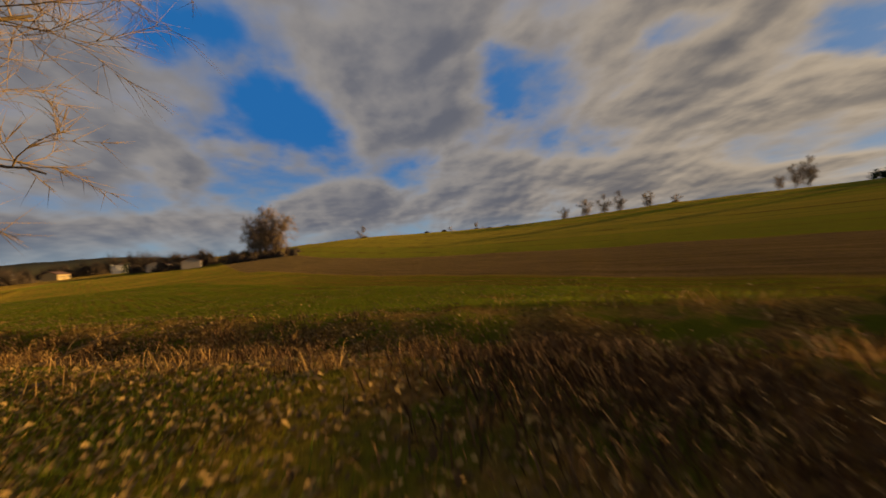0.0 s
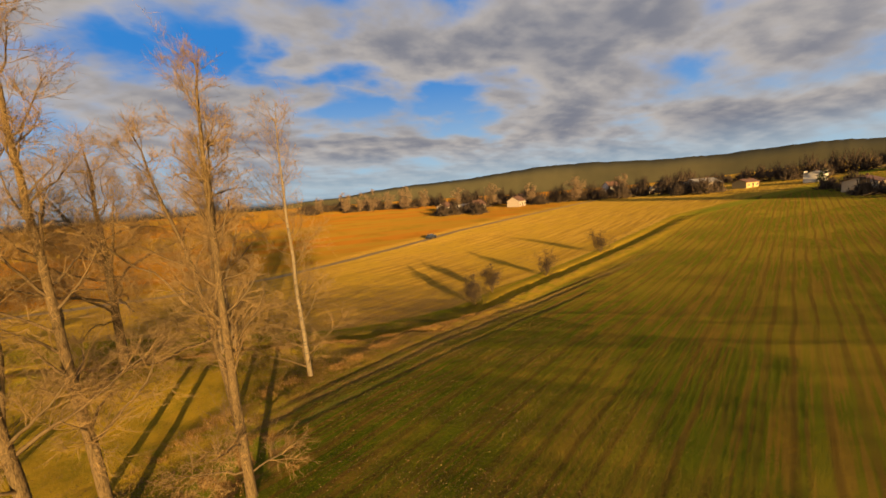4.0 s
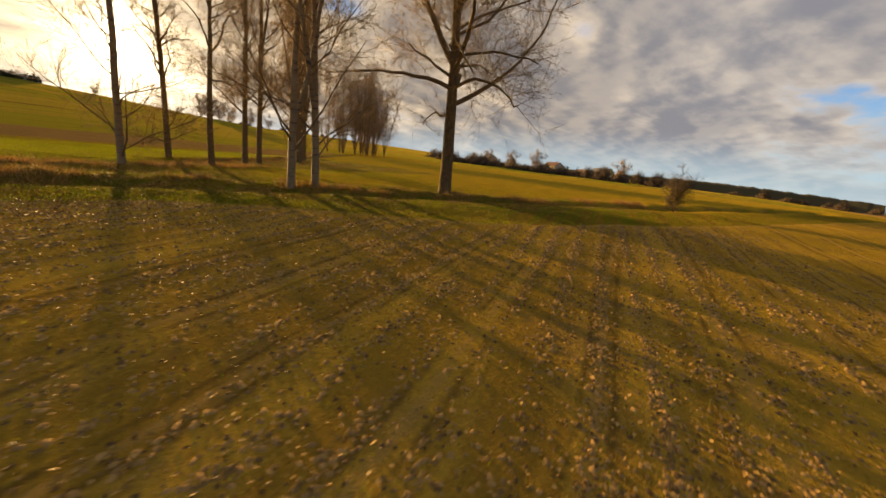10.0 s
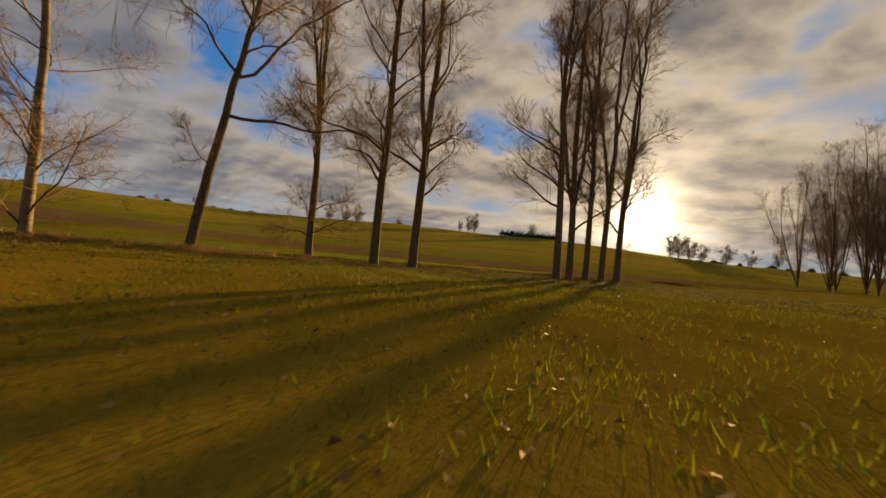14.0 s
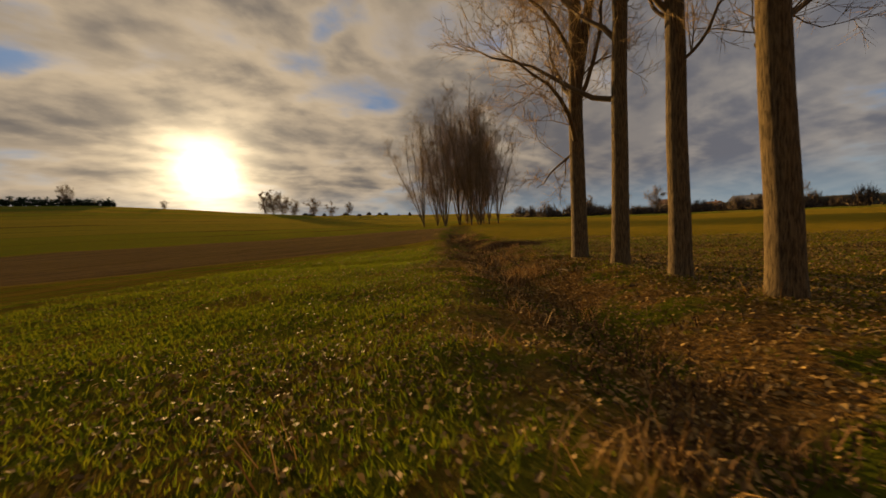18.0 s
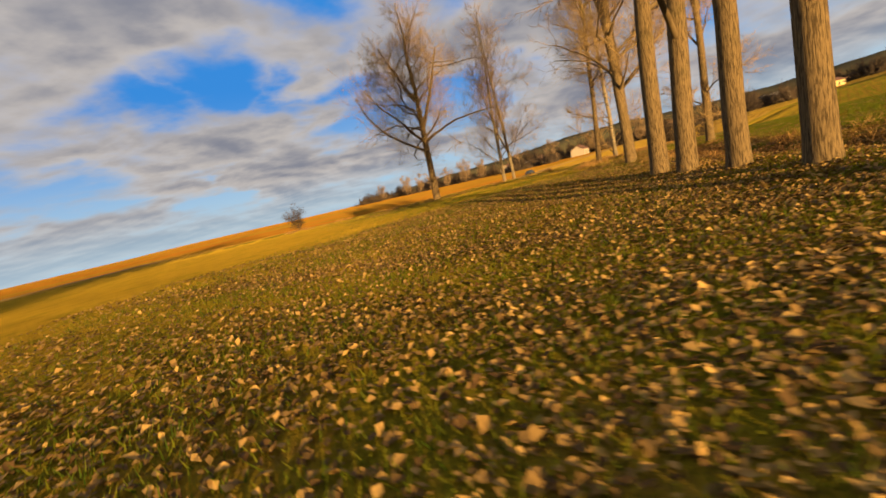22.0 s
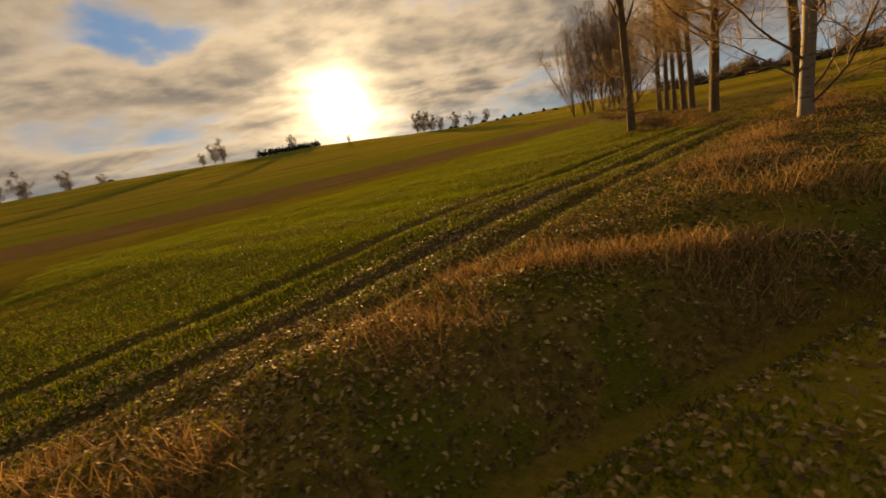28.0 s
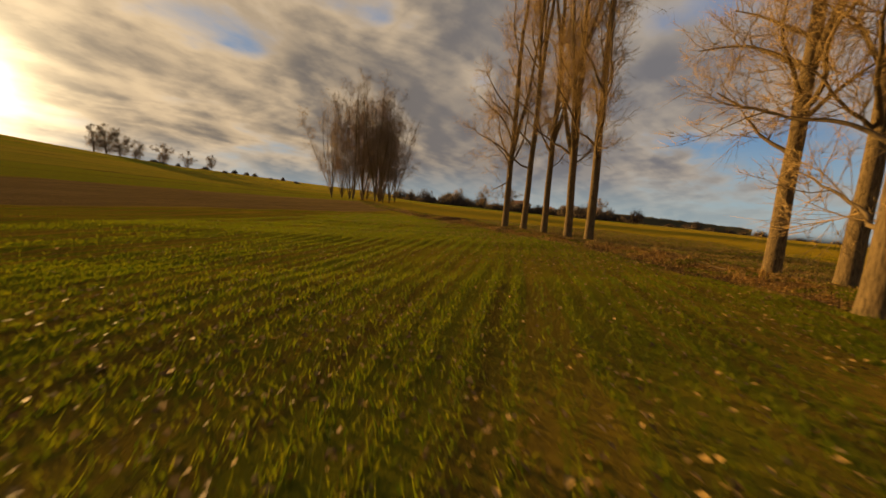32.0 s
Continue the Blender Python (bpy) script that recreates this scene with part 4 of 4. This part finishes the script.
house(150, 165, 30, 10, 8, 3.4, 2.4, "wall", "roof", "brick-coloured house beside the road", 3, 1)
house(170, 190, 10, 10, 8, 3.4, 2.6, "white_wall", "roof", "white house behind bare trees", 3, 1)


def ribbon(name, line, width, lift, mat, label):
    p = np.array(line, float)
    t = np.concatenate([np.linspace(a, b, 14, endpoint=False) for a, b in zip(p, p[1:])] + [p[-1:]])
    d = np.gradient(t, axis=0)
    d /= np.linalg.norm(d, axis=1)[:, None]
    s = np.stack([-d[:, 1], d[:, 0]], -1) * width / 2
    v = np.concatenate([np.c_[t + s * k, height(*(t + s * k).T) + lift * (1 - abs(k) * 0.7)] for k in (-1, 0, 1)])
    n = len(t)
    i = np.arange(n - 1)
    f = np.concatenate([np.stack([i + a * n, i + 1 + a * n, i + 1 + (a + 1) * n, i + (a + 1) * n], -1) for a in (0, 1)])
    tagged(new(name, mesh_of(name, v, f, mat)), label, "road", kind="structure")


ribbon("road", ROAD, 2.4, 0.14, MAT["road"], "narrow pale country road between the fields")


def car(x, y, turn, label):
    root = tagged(new("parked_car"), label, "car")

    def body(bm):
        box(bm, (-2.1, -0.85, 0.35), (2.1, 0.85, 0.95))
        bmesh.ops.bevel(bm, geom=bm.edges[:], offset=0.15, segments=2, affect="EDGES")

    def cabin(bm):
        box(bm, (-1.5, -0.75, 0.93), (0.9, 0.75, 1.45))
        for v in bm.verts:
            if v.co.z > 1.2:
                v.co.x *= 0.72
                v.co.y *= 0.85
    bm_part("body", body, MAT["paint"], root)
    bm_part("cabin", cabin, MAT["pane"], root)
    for a in (-1.3, 1.3):
        for b in (-0.8, 0.8):
            bm_part("wheel", lambda bm: bmesh.ops.create_cone(bm, cap_ends=True, segments=16, radius1=0.32, radius2=0.32, depth=0.22, matrix=pose(a, b, 0.32, 90, 0, 0)), MAT["tyre"], root)
    root.matrix_basis = pose(x, y, float(height(x, y)) + 0.12, 0, 0, turn)


car(58, 92.5, 27, "small dark blue car on the country road")

# ---- grass, straw and fallen leaves ----
WAYS = [[(30, 22), (24, 33), (12, 40), (2, 38.5), (-7, 32), (-12, 25), (-13, 17), (-11, 8), (-6.5, 0.5), (-3.3, -6), (-3.3, -12), (-6, -19), (-12, -24), (-19, -23), (-24, -15), (-21, -6), (-12.5, 2.2), (0, 10), (11, 17)],
        [(11, 17), (18, 19.5), (24, 18.5), (26, 15), (24, 11), (21, 5), (15, -2), (10, -8)], [(-27, -19), (-20, -23), (-14, -25)], [(-9, 24), (0, 21.5), (8, 18.5), (20, 15.5), (34, 19.5)], [(-17, -24), (-8, -12), (0, -2.5)], [(-14, 30.5), (0, 25.5), (10, 21.8), (20, 19.8), (32, 22.5)], [(17, -11), (23, -3), (28, 6), (30, 14)]]


def scatter(n, reach, keep):
    """Places within reach of the low stretches of the plan, thinned by keep(x, y)."""
    out = []
    for way in WAYS:
        p = np.array(way, float)
        seg = np.linalg.norm(np.diff(p, axis=0), axis=1)
        m = int(n * seg.sum() / 250)
        t = rng.uniform(0, seg.sum(), m)
        c = np.r_[0, np.cumsum(seg)]
        x, y = np.interp(t, c, p[:, 0]), np.interp(t, c, p[:, 1])
        rr, aa = reach * rng.uniform(0, 1, m) ** 0.75, rng.uniform(0, 2 * np.pi, m)
        x, y = x + rr * np.cos(aa), y + rr * np.sin(aa)
        out.append(np.stack([x, y], -1)[rng.uniform(0, 1, m) < keep(x, y)])
    return np.concatenate(out)


def blades(name, spots, length, width, lean, mat, label, bent=False):
    """Single blades of grass, one triangle each, or a bent pair where they are tall."""
    n = len(spots)
    x, y = spots.T
    base = np.stack([x, y, height(x, y) - 0.02], -1)
    a = rng.uniform(0, 2 * np.pi, n)
    L = length * rng.uniform(0.45, 1.25, n)
    tip = base + np.stack([np.cos(a) * L * lean * rng.uniform(0.2, 1, n), np.sin(a) * L * lean * rng.uniform(0.2, 1, n), L], -1)
    b = rng.uniform(0, 2 * np.pi, n)
    w = np.stack([np.cos(b), np.sin(b), 0 * b], -1) * (width * rng.uniform(0.6, 1.3, n))[:, None] / 2
    if bent:
        mid = base * 0.45 + tip * 0.55 + np.stack([0 * a, 0 * a, L * 0.15], -1)
        tip[:, 2] -= L * 0.25 * rng.uniform(0, 1, n)
        v = np.stack([base - w, base + w, mid + w * 0.7, mid - w * 0.7, tip], 1).reshape(-1, 3)
        i = np.arange(n)[:, None] * 5
        f = np.concatenate([i + [0, 1, 2], i + [0, 2, 3], i + [3, 2, 4]])
    else:
        v = np.stack([base - w, base + w, tip], 1).reshape(-1, 3)
        f = np.arange(3 * n).reshape(-1, 3)
    tagged(new(name, mesh_of(name, v, f, mat)), label, "grass", kind="stuff")


def green_share(x, y):
    z = zones(x, y)
    return np.clip((1 - z[:, 2]) * (1 - z[:, 1]) * (1 - 0.85 * z[:, 3]) * (0.55 + 0.45 * ripple(x, y, 1.1, 4)) * (1 - 0.6 * open_side(x, y)), 0.02, 1)


blades("meadow_grass", scatter(620000, 8.0, green_share), 0.115, 0.016, 0.8, MAT["blade"], "short green winter grass over the meadow and field")


def drilled(n, lo, hi, gap):
    """Places in drill lines over a stretch of the south field."""
    c, s = math.cos(radians(20.5)), math.sin(radians(20.5))
    u, v = rng.uniform(lo[0], hi[0], n), np.round(rng.uniform(lo[1], hi[1], n) / gap) * gap
    v = v + rng.normal(0, gap * 0.16, n) + 0.05 * np.sin(u * 0.7)
    x, y = u * c - v * s, u * s + v * c
    z = zones(x, y)
    keep = z[:, 0] * (1 - z[:, 2]) * (1 - z[:, 3]) * np.clip(0.55 + 0.35 * ripple(u * 0.25, v * 2.2, 0.8, 2) + 0.3 * ripple(x, y, 0.3, 8), 0.05, 1)
    return np.stack([x, y], -1)[rng.uniform(0, 1, n) < keep]


blades("crop_seedlings", np.concatenate([drilled(760000, (-24, -24), (36, 8), 0.45), drilled(60000, (-40, -34), (90, 10), 0.9)]), 0.095, 0.021, 0.9, MAT["blade"], "green winter corn in drill lines")


def tufts(line, n, spread, offset):
    p = np.array(line, float)
    seg = np.linalg.norm(np.diff(p, axis=0), axis=1)
    c = np.r_[0, np.cumsum(seg)]
    t = rng.uniform(0, c[-1], n)
    x, y = np.interp(t, c, p[:, 0]), np.interp(t, c, p[:, 1])
    x, y = x + rng.normal(0, spread, n) + offset[0], y + rng.normal(0, spread, n) + offset[1]
    m = 30
    x, y = np.repeat(x, m) + rng.normal(0, 0.17, n * m), np.repeat(y, m) + rng.normal(0, 0.17, n * m)
    return np.stack([x, y], -1)


NEAR_A, NEAR_M, NEAR_B = DITCH_A[1:], DITCH_M[2:11], STRIP_B[:7]
dry = np.concatenate([tufts(NEAR_A, 300, 1.3, (0, 0)), tufts(NEAR_M, 200, 0.7, (0, -2.0)), tufts(NEAR_B, 620, 0.65, (0, 0)), tufts(NEAR_M, 640, 0.32, (-0.3, -1.2)), tufts(NEAR_M, 170, 0.28, (0, -0.75)), tufts(SIDE_CUT, 130, 0.3, (0.2, 0.75)), tufts(SIDE_CUT, 90, 0.25, (-0.3, -0.65))])
dry = dry[rng.uniform(0, 1, len(dry)) < np.clip(0.25 + 1.1 * ripple(dry[:, 0], dry[:, 1], 0.9, 9), 0.01, 1)]
blades("dry_grass", dry, 0.33, 0.012, 1.05, MAT["straw"], "tall dry straw-coloured grass along the ditch banks", True)


weeds = np.concatenate([tufts(NEAR_A, 300, 0.8, (0, 0)), np.stack([rng.normal(-20.3, 1.5, 5000), rng.normal(-24.7, 0.8, 5000)], -1), tufts(NEAR_M, 45, 0.5, (0, 0))])
blades("weed_stalks", weeds, 0.25, 0.015, 0.9, MAT["weed"], "dead brown weed stalks standing in the ditch", True)


def leaves(name, spots, size, mat, label):
    """Fallen leaves: small folded diamonds lying at chance angles."""
    n = len(spots)
    x, y = spots.T
    c = np.stack([x, y, height(x, y) + rng.uniform(0.005, 0.05, n)], -1)
    a = rng.uniform(0, 2 * np.pi, n)
    u = np.stack([np.cos(a), np.sin(a), rng.normal(0, 0.35, n)], -1)
    w = np.stack([-np.sin(a), np.cos(a), rng.normal(0, 0.35, n)], -1)
    s = (size * rng.uniform(0.6, 1.35, n))[:, None]
    lift = np.stack([0 * a, 0 * a, rng.uniform(0.0, 0.35, n)], -1)
    v = np.stack([c - u * s * 0.5, c + w * s * 0.36 + lift * s, c + u * s * 0.6, c - w * s * 0.36 + lift * s], 1).reshape(-1, 3)
    i = np.arange(n)[:, None] * 4
    tagged(new(name, mesh_of(name, v, np.concatenate([i + [0, 1, 2], i + [0, 2, 3]]), mat)), label, "leaves", kind="stuff")


def leaf_share(x, y):
    near = np.minimum.reduce([np.hypot(x - a, y - b) for a, b, *_ in POPLARS + TRIO + [(-6.6, 22.6), (8.7, 10.4), (3.3, 7.4)]])
    z = zones(x, y)
    open_grass = (1 - z[:, 0]) * (1 - z[:, 3]) * (1 - z[:, 2])
    share = 0.08 + 0.08 * open_grass + 0.50 * np.exp(-(near / 10.5) ** 2) * (1 - 0.75 * z[:, 0]) + 0.12 * z[:, 3] + 0.12 * ripple(x, y, 0.5, 6) + 0.34 * np.exp(-(away(x, y, STRIP_B) / 3.0) ** 2) * (1 - 0.8 * ease(above(x, y, DITCH_M), -0.5, 0.3)) - 0.3 * np.exp(-(np.hypot(x + 20.2, y + 24.5) / 4.0) ** 2)
    return np.clip(share * (1 - 0.92 * open_side(x, y)), 0.02, 1)


leaves("fallen_leaves", scatter(620000, 9.0, leaf_share), 0.060, MAT["leaf"], "scattered brown and tan poplar leaves on the grass")


def drift(n):
    """Leaves lying thick on the grass to the west of the poplar row."""
    x, y = rng.uniform(-30, -1, n), rng.uniform(-26, 4.5, n)
    near = np.minimum.reduce([np.hypot(x - a, y - b) for a, b, *_ in POPLARS])
    share = np.exp(-(near / 14.0) ** 2) * (0.6 + 0.45 * ripple(x, y, 0.8, 7)) * (1 - open_side(x, y)) * ease(away(x, y, DITCH_A), 0.8, 3.0) * (1 - ease(above(x, y, RUTS[1]), 0.0, 1.5) * 0.6)
    share = share * ease(above(x, y, [(-400, -420)] + DITCH_A + STRIP_B[2:]), 1.5, 7.0)
    return np.stack([x, y], -1)[rng.uniform(0, 1, n) < share]


def drift_by_strip(n):
    """Leaves between the wheel tracks and the strip of dry grass."""
    x, y = rng.uniform(8, 36, n), rng.uniform(2, 18, n)
    share = np.exp(-((above(x, y, STRIP_B) + 1.6) / 2.6) ** 2) * (0.5 + 0.4 * ripple(x, y, 1.0, 5)) + 0.16 * (0.5 + 0.5 * ripple(x, y, 1.4, 2))
    return np.stack([x, y], -1)[rng.uniform(0, 1, n) < share * (1 - ease(above(x, y, DITCH_M), -0.6, 0.1))]


leaves("leaf_drift", drift(150000), 0.072, MAT["leaf"], "thick carpet of tan fallen leaves under the poplars")
leaves("leaf_drift", drift_by_strip(52000), 0.074, MAT["leaf"], "tan leaves strewn along the strip of dry grass")


def clod_share(x, y):
    z = zones(x, y)
    return np.clip(z[:, 3] * (0.6 + 0.4 * ripple(x, y, 0.9, 3)) + 0.5 * z[:, 1], 0, 1)


def clods(name, spots, size, mat, label):
    """Small lumps of tilled soil: squat skewed pyramids."""
    n = len(spots)
    x, y = spots.T
    c = np.stack([x, y, height(x, y) - 0.01], -1)
    a = rng.uniform(0, 2 * np.pi, n)
    s = (size * rng.uniform(0.4, 1.6, n))[:, None]
    ring = [c + s * np.stack([np.cos(a + k), np.sin(a + k), 0 * a], -1) * rng.uniform(0.6, 1.1, (n, 1)) for k in (0.0, 1.6, 3.1, 4.7)]
    top = c + s * np.stack([rng.normal(0, 0.3, n), rng.normal(0, 0.3, n), rng.uniform(0.4, 0.9, n)], -1)
    v = np.stack(ring + [top], 1).reshape(-1, 3)
    i = np.arange(n)[:, None] * 5
    tagged(new(name, mesh_of(name, v, np.concatenate([i + [0, 1, 4], i + [1, 2, 4], i + [2, 3, 4], i + [3, 0, 4]]), mat)), label, "soil", kind="stuff")


def lined(spots, gap):
    """Drawn together into lines that run with the drill."""
    c, k = math.cos(radians(22)), math.sin(radians(22))
    u, v = spots[:, 0] * c + spots[:, 1] * k, spots[:, 1] * c - spots[:, 0] * k
    v = np.where(rng.uniform(0, 1, len(v)) < 0.65, np.round(v / gap) * gap + rng.normal(0, gap * 0.11, len(v)), v)
    return np.stack([u * c - v * k, u * k + v * c], -1)


clods("soil_clods", lined(scatter(420000, 10.0, clod_share), 0.85), 0.05, MAT["clod"], "loose clods of tilled earth on the golden field")


def fallen_branch(seed, x, y, length):
    """A crooked dead branch with a few side twigs, lying on the ground."""
    q = np.random.default_rng(seed)
    a = q.uniform(0, 2 * np.pi)
    main = bough(q, np.array([0.0, 0.0, 0.04]), np.array([math.cos(a), math.sin(a), 0.0]), length, 0.028, 0.008, 7, 0.12, 0.0)
    side = [sprout(q, main, t, 40, length * 0.35, 0.012, 4, 0.15, 0.2) for t in (0.35, 0.6, 0.8)]
    root = tagged(new("fallen_branch"), "dead grey branch lying in the leaf litter", "branch", "branches under the poplars")
    part("stem", tubes("stem", [main], 6, MAT["branch"]), root)
    for line in side:
        part("side_twig", tubes("side_twig", [line], 4, MAT["branch"]), root)
    stand(root, x, y, 0, 1, 0.0)


for k, (x, y, length) in enumerate(((-12.6, -15.6, 2.2), (-11.2, -13.2, 1.6), (-13.4, -17.6, 1.9), (-9.6, -10.4, 1.5), (-14.8, -19.2, 1.4), (-8.8, -8.2, 1.7), (-12.0, -12.2, 1.2), (-2.0, -3.0, 1.4), (5.6, 6.8, 1.3), (-5.2, 20.8, 1.6))):
    fallen_branch(300 + k, x, y, length)
